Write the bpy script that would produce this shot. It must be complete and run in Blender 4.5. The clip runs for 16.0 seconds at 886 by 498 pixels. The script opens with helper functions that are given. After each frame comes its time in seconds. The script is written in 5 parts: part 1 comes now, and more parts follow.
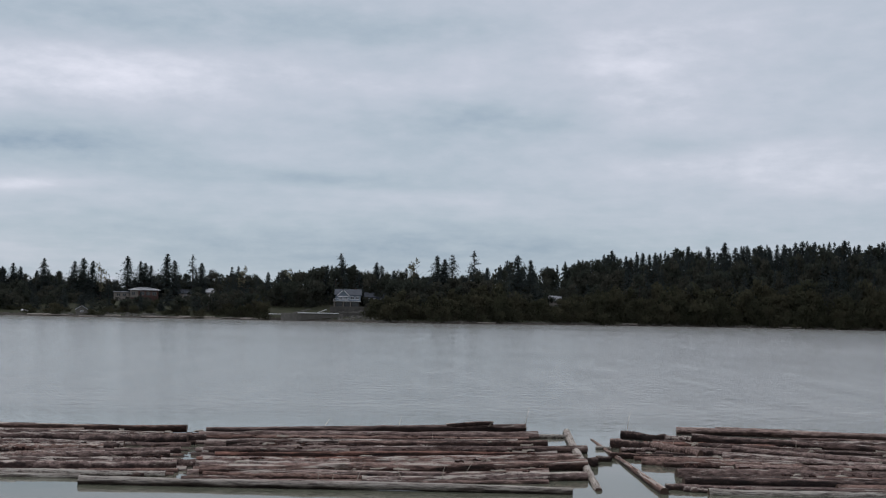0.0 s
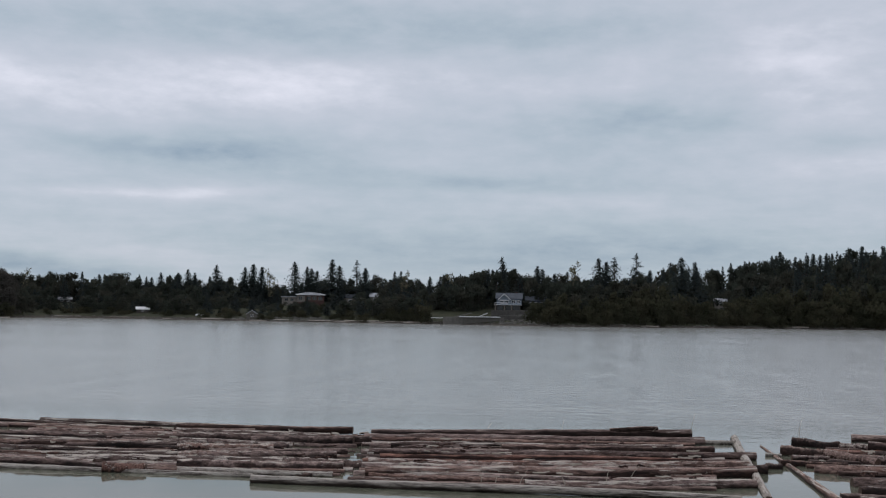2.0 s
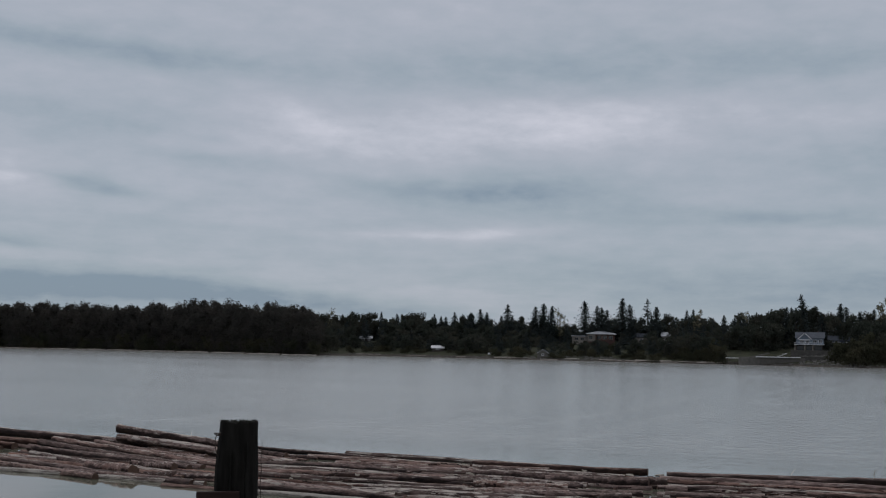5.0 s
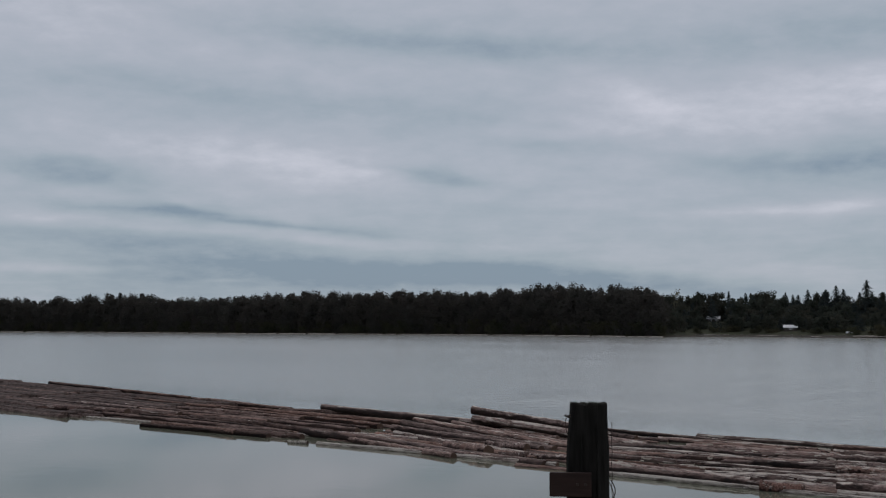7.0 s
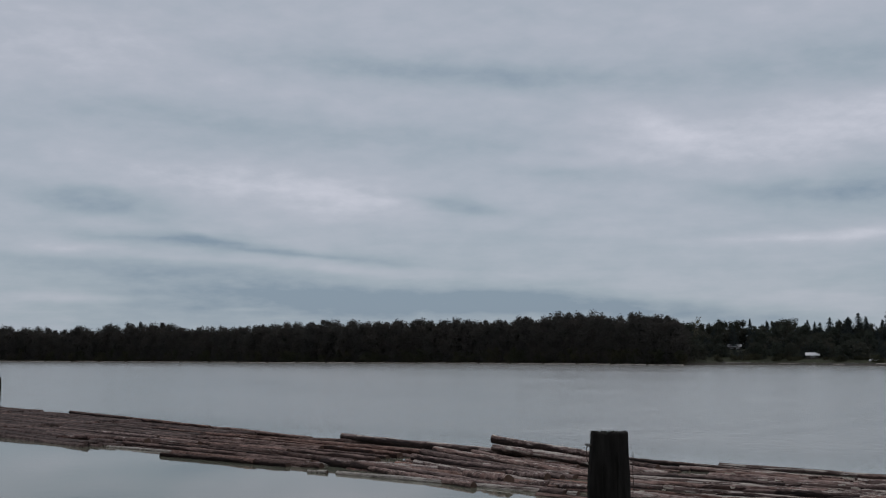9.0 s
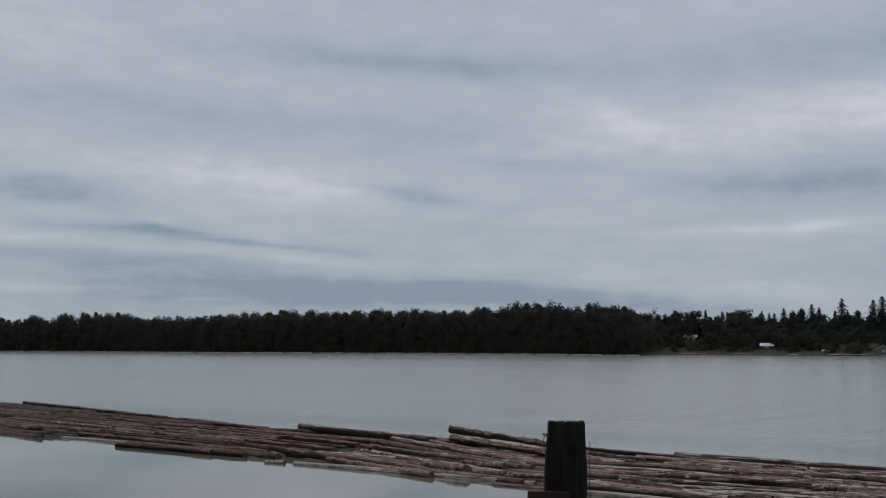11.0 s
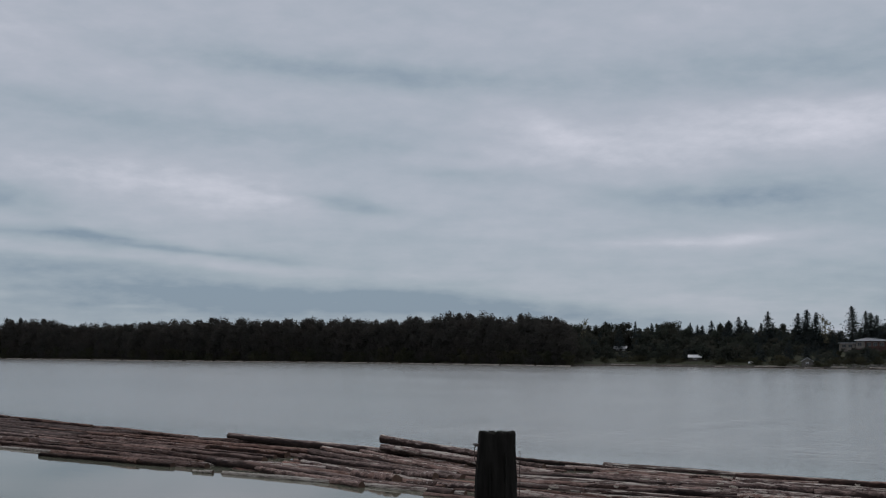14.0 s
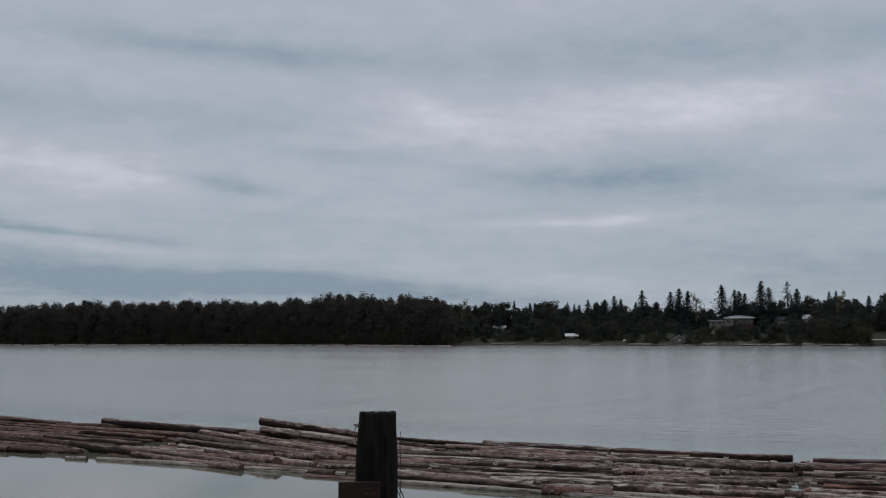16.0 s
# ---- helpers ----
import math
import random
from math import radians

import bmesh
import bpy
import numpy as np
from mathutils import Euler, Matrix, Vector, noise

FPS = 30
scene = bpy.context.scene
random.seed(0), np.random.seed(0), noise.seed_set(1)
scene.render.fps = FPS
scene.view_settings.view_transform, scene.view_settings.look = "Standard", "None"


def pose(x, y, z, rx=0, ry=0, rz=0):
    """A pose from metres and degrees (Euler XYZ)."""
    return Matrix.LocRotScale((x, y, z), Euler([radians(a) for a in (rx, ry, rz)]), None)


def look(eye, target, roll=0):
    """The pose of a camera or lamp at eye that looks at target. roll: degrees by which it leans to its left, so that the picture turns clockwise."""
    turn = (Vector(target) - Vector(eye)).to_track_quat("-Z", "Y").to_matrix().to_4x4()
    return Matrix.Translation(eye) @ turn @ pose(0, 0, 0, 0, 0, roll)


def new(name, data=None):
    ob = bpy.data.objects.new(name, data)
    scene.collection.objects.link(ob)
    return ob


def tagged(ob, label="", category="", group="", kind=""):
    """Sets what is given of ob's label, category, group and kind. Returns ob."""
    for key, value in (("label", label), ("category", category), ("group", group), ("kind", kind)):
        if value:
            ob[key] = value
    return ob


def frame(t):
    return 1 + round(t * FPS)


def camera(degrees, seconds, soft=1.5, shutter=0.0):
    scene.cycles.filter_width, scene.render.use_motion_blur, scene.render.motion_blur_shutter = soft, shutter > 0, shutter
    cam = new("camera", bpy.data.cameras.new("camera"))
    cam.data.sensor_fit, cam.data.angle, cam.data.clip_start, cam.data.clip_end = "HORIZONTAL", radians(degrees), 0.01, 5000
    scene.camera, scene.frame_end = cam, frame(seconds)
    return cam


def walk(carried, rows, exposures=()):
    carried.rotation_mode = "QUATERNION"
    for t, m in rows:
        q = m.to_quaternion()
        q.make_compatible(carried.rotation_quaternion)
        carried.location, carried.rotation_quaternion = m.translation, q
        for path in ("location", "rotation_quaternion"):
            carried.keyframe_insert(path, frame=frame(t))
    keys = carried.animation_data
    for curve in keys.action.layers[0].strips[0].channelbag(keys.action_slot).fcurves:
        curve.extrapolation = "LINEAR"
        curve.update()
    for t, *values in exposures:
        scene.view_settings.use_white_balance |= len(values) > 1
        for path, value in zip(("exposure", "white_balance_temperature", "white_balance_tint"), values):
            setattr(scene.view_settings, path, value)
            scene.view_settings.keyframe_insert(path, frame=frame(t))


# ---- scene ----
# ---- camera: stands on the bank and turns, with a slight sway ----
ROWS = [
    (0.0, 0.0, 3.07, -1.12), (0.5, 2.88, 3.36, -1.16), (1.0, 4.92, 3.44, -0.99), (1.5, 6.31, 3.01, -0.92),
    (2.0, 8.01, 3.11, -0.92), (2.5, 9.38, 3.29, -0.36), (3.0, 10.52, 3.23, -0.02), (3.2, 10.83, 3.18, 0.01),
    (5.3, 25.57, 5.1, -1.11), (5.5, 27.82, 5.0, -0.97), (6.0, 32.34, 4.28, -0.87), (6.5, 36.33, 3.53, -0.59),
    (7.0, 39.42, 3.75, -0.08), (7.5, 40.22, 4.01, -0.18), (8.0, 40.66, 4.41, 0.01), (8.2, 40.8, 4.77, -0.05),
    (10.3, 38.98, 5.17, 0.15), (10.5, 38.69, 4.92, 0.07), (11.0, 38.32, 4.68, 0.0), (11.5, 37.68, 4.55, 0.01),
    (12.0, 36.47, 4.63, -0.09), (12.5, 35.9, 4.64, -0.18), (13.0, 35.52, 4.8, -0.26), (13.5, 35.19, 5.06, -0.3),
    (14.0, 34.94, 5.17, -0.41), (14.5, 34.63, 5.09, -0.56), (15.0, 32.98, 4.33, -0.5), (15.5, 31.32, 4.56, -0.41),
    (16.0, 29.01, 4.22, 0.16)]

cam = camera(42.17, 16.0, soft=1.2)
walk(cam, [(t, pose(0.08 if t < 4 else 0.0, 0.0, 5.0, 90 + p, r, y)) for t, y, p, r in ROWS],
     exposures=[(0.0, 0.30), (3.2, 0.25), (5.3, -0.12), (6.6, -0.08), (16.0, -0.06)])

# ---- world: overcast sky, one weak wide sun ----
BRIGHT = [
    (17.0, 11.0, 8.6, 1.5, 0.05, 0.5), (-9.2, 12.88, 6.8, 1.7, -0.1, 0.38), (-16.3, 7.1, 9.0, 1.2, 0.08, 0.58),
    (-9.5, 11.25, 2.54, 1.69, 0.6, 0.3), (4.0, 11.11, 5.64, 1.13, 0.1, 0.35), (2.5, 5.72, 5.64, 0.39, 0.05, 0.35),
    (47.7, 8.25, 9.31, 0.79, 0.08, 0.8), (28.0, 10.43, 5.08, 0.79, 0.12, 0.75), (17.9, 11.3, 5.36, 0.7, -0.05, 0.3),
    (21.9, 5.59, 4.4, 0.22, -0.03, 0.5), (56.0, 2.7, 2.6, 0.2, 0.02, 0.5), (50.4, 2.1, 1.4, 0.12, 0.0, 0.5), (47.7, 4.2, 8.46, 0.25, 0.05, 0.28),
    (29.4, 9.37, 3.95, 0.39, 0.2, 0.4), (57.8, 14.46, 7.33, 1.69, 0.1, 0.35), (22.4, 2.7, 7.0, 0.62, 0.06, 0.3)]
DARK = [
    (48.0, 1.9, 12.0, 1.0, 0.0, 0.55),    (4.1, 13.85, 9.31, 1.27, 0.03, 0.5), (-11.5, 8.35, 4.79, 0.62, -0.1, 0.45), (4.8, 6.36, 9.31, 0.62, 0.03, 0.4),
    (-3.1, 9.46, 7.33, 0.79, 0.1, 0.3), (2.0, 3.1, 16.0, 1.4, 0.0, 0.75), (39.3, 13.78, 10.72, 0.73, 0.06, 0.6),
    (46.9, 10.9, 13.54, 0.96, 0.06, 0.4), (57.3, 7.12, 3.95, 0.62, 0.15, 0.75), (48.2, 4.86, 6.77, 0.17, 0.07, 0.55),
    (40.1, 7.52, 3.67, 0.31, 0.13, 0.5), (20.8, 7.71, 5.36, 0.79, 0.02, 0.8), (21.2, 13.33, 8.46, 1.27, 0.03, 0.35),
    (44.6, 2.75, 10.5, 0.8, 0.03, 1.3), (31.5, 2.1, 7.5, 0.45, 0.06, 1.1), (55.7, 4.09, 7.33, 0.45, 0.05, 0.7),
    (53.1, 5.42, 3.1, 0.14, 0.05, 0.45)]

# smaller lit and shaded folds of the cloud sheet
LIT = [
    (51.8, 7.75, 7.89, 1.27, 0.05, 0.3), (45.0, 7.33, 4.23, 0.85, 0.05, 0.25), (27.2, 10.25, 2.82, 0.85, 0.35, 0.35), (19.4, 11.0, 5.2, 1.2, -0.05, 0.3),
    (35.1, 9.6, 2.82, 0.35, 0.0, 0.35), (21.6, 5.5, 3.66, 0.35, 0.0, 0.3), (56.1, 6.47, 2.82, 0.56, 0.0, 0.2), (59.4, 5.05, 1.69, 0.28, 0.0, 0.6),
    (59.0, 2.82, 1.69, 0.28, 0.0, 0.5), (17.2, 10.94, 5.35, 1.69, 0.0, 0.2), (-9.2, 12.33, 2.25, 1.69, 0.0, 0.1), (-12.8, 9.83, 5.07, 2.25, 0.0, 0.3),
    (28.8, 9.76, 4.23, 0.85, 0.1, 0.15), (23.2, 5.37, 4.23, 0.35, 0.0, 0.2), (15.2, 11.34, 3.66, 0.99, 0.0, 0.3)]
SHADED = [
    (39.8, 7.64, 2.82, 0.5, 0.1, 0.45), (56.6, 7.63, 2.11, 0.56, 0.05, 0.5), (55.3, 5.57, 3.38, 0.36, 0.05, 0.5), (46.6, 4.84, 5.63, 0.2, 0.04, 0.35),
    (33.7, 8.91, 2.82, 0.5, 0.1, 0.3), (18.2, 7.3, 4.23, 1.2, 0.0, 0.25), (38.9, 13.83, 9.86, 1.27, 0.1, 0.15), (52.7, 5.5, 1.69, 0.23, 0.1, 0.5),
    (16.5, 8.1, 3.8, 1.4, 0.05, 0.3), (0.3, 8.71, 5.35, 2.25, 0.0, 0.3), (15.2, 14.0, 7.04, 1.27, 0.0, 0.3), (-0.6, 9.81, 4.23, 0.85, 0.0, 0.25), (7.2, 6.35, 3.1, 0.35, 0.0, 0.25)]


def build_world():
    w = bpy.data.worlds.new("overcast")
    w.use_nodes = True
    scene.world = w
    nt = w.node_tree
    nt.nodes.clear()
    N, Lk = nt.nodes.new, nt.links.new

    def m(op, a, b=None, c=None):
        n = N("ShaderNodeMath")
        n.operation = op
        for i, v in enumerate((a, b, c)):
            if v is None:
                continue
            if isinstance(v, (int, float)):
                n.inputs[i].default_value = v
            else:
                Lk(v, n.inputs[i])
        return n.outputs[0]

    tc = N("ShaderNodeTexCoord")
    sep = N("ShaderNodeSeparateXYZ")
    Lk(tc.outputs["Generated"], sep.inputs[0])
    x, y, z = sep.outputs
    az = m("MULTIPLY", m("ARCTAN2", m("MULTIPLY", x, -1.0), y), 57.2958)
    el = m("MULTIPLY", m("ARCSINE", m("MAXIMUM", m("MINIMUM", z, 1.0), -1.0)), 57.2958)

    def streaks(scale, detail, sx, sz, seed):
        c = N("ShaderNodeCombineXYZ")
        Lk(m("MULTIPLY", az, sx), c.inputs[0])
        Lk(m("MULTIPLY", el, sz), c.inputs[1])
        c.inputs[2].default_value = seed
        n = N("ShaderNodeTexNoise")
        n.inputs["Scale"].default_value = scale
        n.inputs["Detail"].default_value = detail
        n.inputs["Roughness"].default_value = 0.58
        Lk(c.outputs[0], n.inputs["Vector"])
        return m("SUBTRACT", n.outputs["Fac"], 0.5)

    wa = streaks(1.0, 3, 0.16, 0.45, 3.1)
    we = streaks(1.0, 3, 0.11, 0.5, 8.7)
    azw = m("ADD", az, m("MULTIPLY", wa, 6.0))
    elw = m("ADD", el, m("MULTIPLY", we, 1.1))
    total = m("ADD", m("MULTIPLY", streaks(1.0, 7, 0.11, 0.30, 1.3), 0.8),
              m("MULTIPLY", streaks(1.0, 9, 0.42, 1.05, 5.9), 0.75))
    low = m("MAXIMUM", m("SUBTRACT", 1.0, m("DIVIDE", el, 9.0)), 0.0)
    total = m("ADD", total, m("MULTIPLY", m("MULTIPLY", streaks(1.0, 7, 0.30, 2.4, 2.2), low), 0.9))

    def blob(a, e, sa, se, k, amp):
        da = m("SUBTRACT", azw, a)
        de = m("SUBTRACT", elw, m("MULTIPLY", da, k))
        de = m("SUBTRACT", de, e)
        q = m("ADD", m("POWER", m("ABSOLUTE", m("DIVIDE", da, sa)), 2.0), m("POWER", m("ABSOLUTE", m("DIVIDE", de, se)), 2.0))
        return m("MULTIPLY", m("EXPONENT", m("MULTIPLY", q, -1.0)), amp)

    tuft = m("ADD", m("MULTIPLY", streaks(1.0, 8, 0.55, 1.5, 12.4), 1.5), 1.0)
    lit, shaded = None, None
    for row in BRIGHT + LIT:
        lit = blob(*row) if lit is None else m("ADD", lit, blob(*row))
    for row in DARK + SHADED:
        shaded = blob(*row) if shaded is None else m("ADD", shaded, blob(*row))
    lit = m("DIVIDE", lit, m("ADD", m("MULTIPLY", lit, 0.55), 1.0))
    total = m("ADD", total, m("MULTIPLY", lit, tuft))
    total = m("SUBTRACT", total, m("MULTIPLY", shaded, tuft))
    ramp = N("ShaderNodeValToRGB")
    r = ramp.color_ramp
    r.elements[0].position, r.elements[0].color = 0.0, (0.230, 0.298, 0.378, 1)
    r.elements[1].position, r.elements[1].color = 1.0, (0.70, 0.70, 0.785, 1)
    e1 = r.elements.new(0.35)
    e1.color = (0.350, 0.410, 0.475, 1)
    e2 = r.elements.new(0.62)
    e2.color = (0.460, 0.490, 0.563, 1)
    Lk(m("ADD", m("ADD", m("MULTIPLY", total, 0.40), m("MULTIPLY", el, 0.006)), 0.455), ramp.inputs[0])
    sky = N("ShaderNodeTexSky")
    sky.sky_type = "NISHITA"
    sky.sun_disc = False
    sky.sun_elevation, sky.sun_rotation = radians(38), radians(150)
    thin = N("ShaderNodeVectorMath")
    thin.operation = "SCALE"
    thin.inputs["Scale"].default_value = 0.08
    Lk(sky.outputs[0], thin.inputs[0])
    mix = N("ShaderNodeMix")
    mix.data_type = "RGBA"
    mix.inputs[0].default_value = 0.93
    Lk(thin.outputs[0], mix.inputs[6])
    Lk(ramp.outputs[0], mix.inputs[7])
    bg = N("ShaderNodeBackground")
    bg.inputs["Strength"].default_value = 1.0
    Lk(mix.outputs[2], bg.inputs["Color"])
    out = N("ShaderNodeOutputWorld")
    Lk(bg.outputs[0], out.inputs["Surface"])


build_world()
sun = new("sun", bpy.data.lights.new("sun", "SUN"))
sun.data.energy, sun.data.angle, sun.data.color = 0.6, radians(40), (1.0, 0.96, 0.9)
sun.matrix_world = look((0, 0, 100), (60, -90, 0))


# ---- materials ----
def material(name, rough=0.8, spec=0.3):
    mt = bpy.data.materials.new(name)
    mt.use_nodes = True
    b = mt.node_tree.nodes["Principled BSDF"]
    b.inputs["Roughness"].default_value = rough
    b.inputs["Specular IOR Level"].default_value = spec
    return mt, mt.node_tree, b


def noise_node(nt, scale, detail=4, stretch=(1, 1, 1), coord="Object", rough=0.55, own=False):
    tc = nt.nodes.new("ShaderNodeTexCoord")
    mp = nt.nodes.new("ShaderNodeMapping")
    mp.inputs["Scale"].default_value = stretch
    n = nt.nodes.new("ShaderNodeTexNoise")
    n.inputs["Scale"].default_value = scale
    n.inputs["Detail"].default_value = detail
    n.inputs["Roughness"].default_value = rough
    nt.links.new(tc.outputs[coord], mp.inputs[0])
    if own:
        # every object takes its own piece of the pattern
        add = nt.nodes.new("ShaderNodeVectorMath")
        add.operation = "MULTIPLY_ADD"
        nt.links.new(nt.nodes.new("ShaderNodeObjectInfo").outputs["Random"], add.inputs[0])
        add.inputs[1].default_value = (91.0, 37.0, 53.0)
        nt.links.new(mp.outputs[0], add.inputs[2])
        nt.links.new(add.outputs[0], n.inputs["Vector"])
    else:
        nt.links.new(mp.outputs[0], n.inputs["Vector"])
    return n.outputs["Fac"]


def ramp_node(nt, fac, stops):
    r = nt.nodes.new("ShaderNodeValToRGB")
    els = r.color_ramp.elements
    els[0].position, els[0].color = stops[0][0], (*stops[0][1], 1)
    els[1].position, els[1].color = stops[-1][0], (*stops[-1][1], 1)
    for p, c in stops[1:-1]:
        els.new(p).color = (*c, 1)
    nt.links.new(fac, r.inputs[0])
    return r.outputs[0]


def mix_node(nt, fac, a, b, mode="MIX"):
    mx = nt.nodes.new("ShaderNodeMix")
    mx.data_type, mx.blend_type = "RGBA", mode
    for v, i in ((fac, 0), (a, 6), (b, 7)):
        if isinstance(v, (int, float)):
            mx.inputs[i].default_value = v
        elif isinstance(v, tuple):
            mx.inputs[i].default_value = (*v, 1)
        else:
            nt.links.new(v, mx.inputs[i])
    return mx.outputs[2]


def bump_node(nt, b, height, strength, distance):
    bp = nt.nodes.new("ShaderNodeBump")
    bp.inputs["Strength"].default_value = strength
    bp.inputs["Distance"].default_value = distance
    nt.links.new(height, bp.inputs["Height"])
    nt.links.new(bp.outputs[0], b.inputs["Normal"])
    return bp


def simple(name, dark, light, scale=2.0, rough=0.8, spec=0.3, stretch=(1, 1, 1), bump=0.01, tint=0.0, coord="Object"):
    """A plain surface with grain at two scales; tint varies it from object to object."""
    mt, nt, b = material(name, rough, spec)
    a = noise_node(nt, scale, 6, stretch, coord)
    c = noise_node(nt, scale * 0.17, 3, stretch, coord)
    col = ramp_node(nt, a, [(0.3, dark), (0.7, light)])
    col = mix_node(nt, 0.5, col, ramp_node(nt, c, [(0.35, dark), (0.65, light)]))
    if tint:
        oi = nt.nodes.new("ShaderNodeObjectInfo")
        col = mix_node(nt, tint, col, ramp_node(nt, oi.outputs["Random"], [(0.0, tuple(v * 0.4 for v in dark)), (1.0, light)]))
    nt.links.new(col, b.inputs["Base Color"])
    if bump:
        bump_node(nt, b, a, 0.6, bump)
    return mt


def foliage(name, dark, light, other, spread=0.6):
    """Leaves: colour varies a little leaf by leaf, more by bough and from tree to tree."""
    mt, nt, b = material(name, 0.75, 0.12)
    dark, light, other = (tuple(1.3 * v for v in c) for c in (dark, light, other))
    mid = tuple((p + q) / 2 for p, q in zip(dark, light))
    geo = nt.nodes.new("ShaderNodeNewGeometry")
    oi = nt.nodes.new("ShaderNodeObjectInfo")
    col = mix_node(nt, 0.6, ramp_node(nt, geo.outputs["Random Per Island"], [(0.0, dark), (1.0, light)]), mid)
    col = mix_node(nt, mult(nt, oi.outputs["Random"], spread), col, other)
    tree = noise_node(nt, 0.11, 2)
    col = mix_node(nt, ramp_node(nt, tree, [(0.42, (0, 0, 0)), (0.62, (0.75, 0.75, 0.75))]), col, other)
    patch = noise_node(nt, 0.28, 4)
    col = mix_node(nt, 0.5, col, ramp_node(nt, patch, [(0.36, (0.72, 0.72, 0.74)), (0.64, (1.22, 1.22, 1.18))]), "MULTIPLY")
    nt.links.new(col, b.inputs["Base Color"])
    thin = nt.nodes.new("ShaderNodeBsdfTranslucent")
    nt.links.new(col, thin.inputs["Color"])
    both = nt.nodes.new("ShaderNodeMixShader")
    both.inputs[0].default_value = 0.5
    nt.links.new(b.outputs[0], both.inputs[1])
    nt.links.new(thin.outputs[0], both.inputs[2])
    nt.links.new(both.outputs[0], nt.nodes["Material Output"].inputs["Surface"])
    return mt


def mult(nt, v, k):
    n = nt.nodes.new("ShaderNodeMath")
    n.operation = "MULTIPLY"
    nt.links.new(v, n.inputs[0])
    n.inputs[1].default_value = k
    return n.outputs[0]


def bark_log(name, shift, mid=(0.165, 0.123, 0.109), along=7.0, fine=1.0, wet=1.0, stripped=(0.47, 0.41, 0.36)):
    """Log bark: long furrowed plates, bleached strips where the bark has come off the upper side, damp flanks with the
    underside's shade put into their colour.
    """
    mt, nt, b = material(name, 0.85, 0.25)
    grain = noise_node(nt, 2.6 * fine, 8, (along * 1.8, 0.95, 0.95), rough=0.72, own=True)
    plate = noise_node(nt, 0.9 * fine, 7, (along * 1.6, 0.8, 0.8), rough=0.68, own=True)
    strip = noise_node(nt, 1.0 * fine, 7, (along * 1.2, 1.7, 1.7), rough=0.66, own=True)
    dark, light = tuple(v * 0.20 for v in mid), tuple(min(0.6, v * 1.75 + 0.03) for v in mid)
    col = ramp_node(nt, grain, [(0.34, dark), (0.5, mid), (0.68, light)])
    rust = noise_node(nt, 0.8 * fine, 4, (along * 0.6, 0.6, 0.6), own=True)
    col = mix_node(nt, ramp_node(nt, rust, [(0.56, (0, 0, 0)), (0.70, (0.5, 0.5, 0.5))]), col, (0.105, 0.058, 0.043))
    col = mix_node(nt, ramp_node(nt, plate, [(0.52, (0, 0, 0)), (0.60, (0.75, 0.75, 0.75))]), col, (0.034, 0.021, 0.017))
    if fine > 1.5:
        rnd = nt.nodes.new("ShaderNodeNewGeometry").outputs["Random Per Island"]
        tones = [(0.0, (0.45, 0.42, 0.40)), (0.6, (0.85, 0.8, 0.78)), (1.0, (1.25, 1.12, 1.05))]
    else:
        rnd = nt.nodes.new("ShaderNodeObjectInfo").outputs["Random"]
        tones = [(0.0, (0.45, 0.40, 0.38)), (0.3, (0.80, 0.74, 0.72)), (0.65, (1.2, 1.15, 1.13)), (0.85, (1.1, 0.90, 0.80)), (1.0, (1.45, 1.4, 1.36))]
    if shift < -0.06:
        tones = [(0.0, (0.85, 0.85, 0.84)), (1.0, (1.15, 1.13, 1.1))]
    col = mix_node(nt, 1.0, col, ramp_node(nt, rnd, tones), "MULTIPLY")
    tc = nt.nodes.new("ShaderNodeTexCoord")
    sp = nt.nodes.new("ShaderNodeSeparateXYZ")
    nt.links.new(tc.outputs["Object"], sp.inputs[0])

    def upper(fac, k):
        n = nt.nodes.new("ShaderNodeMath")
        n.operation = "MULTIPLY_ADD"
        nt.links.new(sp.outputs[2], n.inputs[0])
        n.inputs[1].default_value = k
        nt.links.new(fac, n.inputs[2])
        return n.outputs[0]

    bare = upper(strip, 0.10) if fine <= 1.5 else strip
    pale = mix_node(nt, 0.55, stripped, ramp_node(nt, grain, [(0.35, tuple(v * 0.55 for v in stripped)), (0.65, stripped)]))
    col = mix_node(nt, ramp_node(nt, bare, [(0.655 + shift, (0, 0, 0)), (0.69 + shift, (0.92, 0.92, 0.92))]), col, pale)
    if fine <= 1.5:
        # Underside shade, damp and bleaching put into one colour: dark flanks, paler tops
        edge = noise_node(nt, 1.0, 5, (along, 0.5, 0.5), rough=0.65, own=True)
        shade_edge = 0.26 if shift < -0.06 else 0.56 + min(0, shift) * 1.5
        worn = ramp_node(nt, upper(edge, 0.35), [(shade_edge, (0.17, 0.14, 0.128)), (shade_edge + 0.18, (1.15, 1.14, 1.13))])
        col = mix_node(nt, 1.0, col, worn, "MULTIPLY")
    # a factor below 1 darkens the whole log evenly and dulls it
    if wet < 1:
        col = mix_node(nt, 1.0, col, (wet, wet, wet), "MULTIPLY")
        b.inputs["Roughness"].default_value = 0.8
        b.inputs["Specular IOR Level"].default_value = 0.1
    nt.links.new(col, b.inputs["Base Color"])
    bump_node(nt, b, grain, 1.0, 0.05)
    return mt


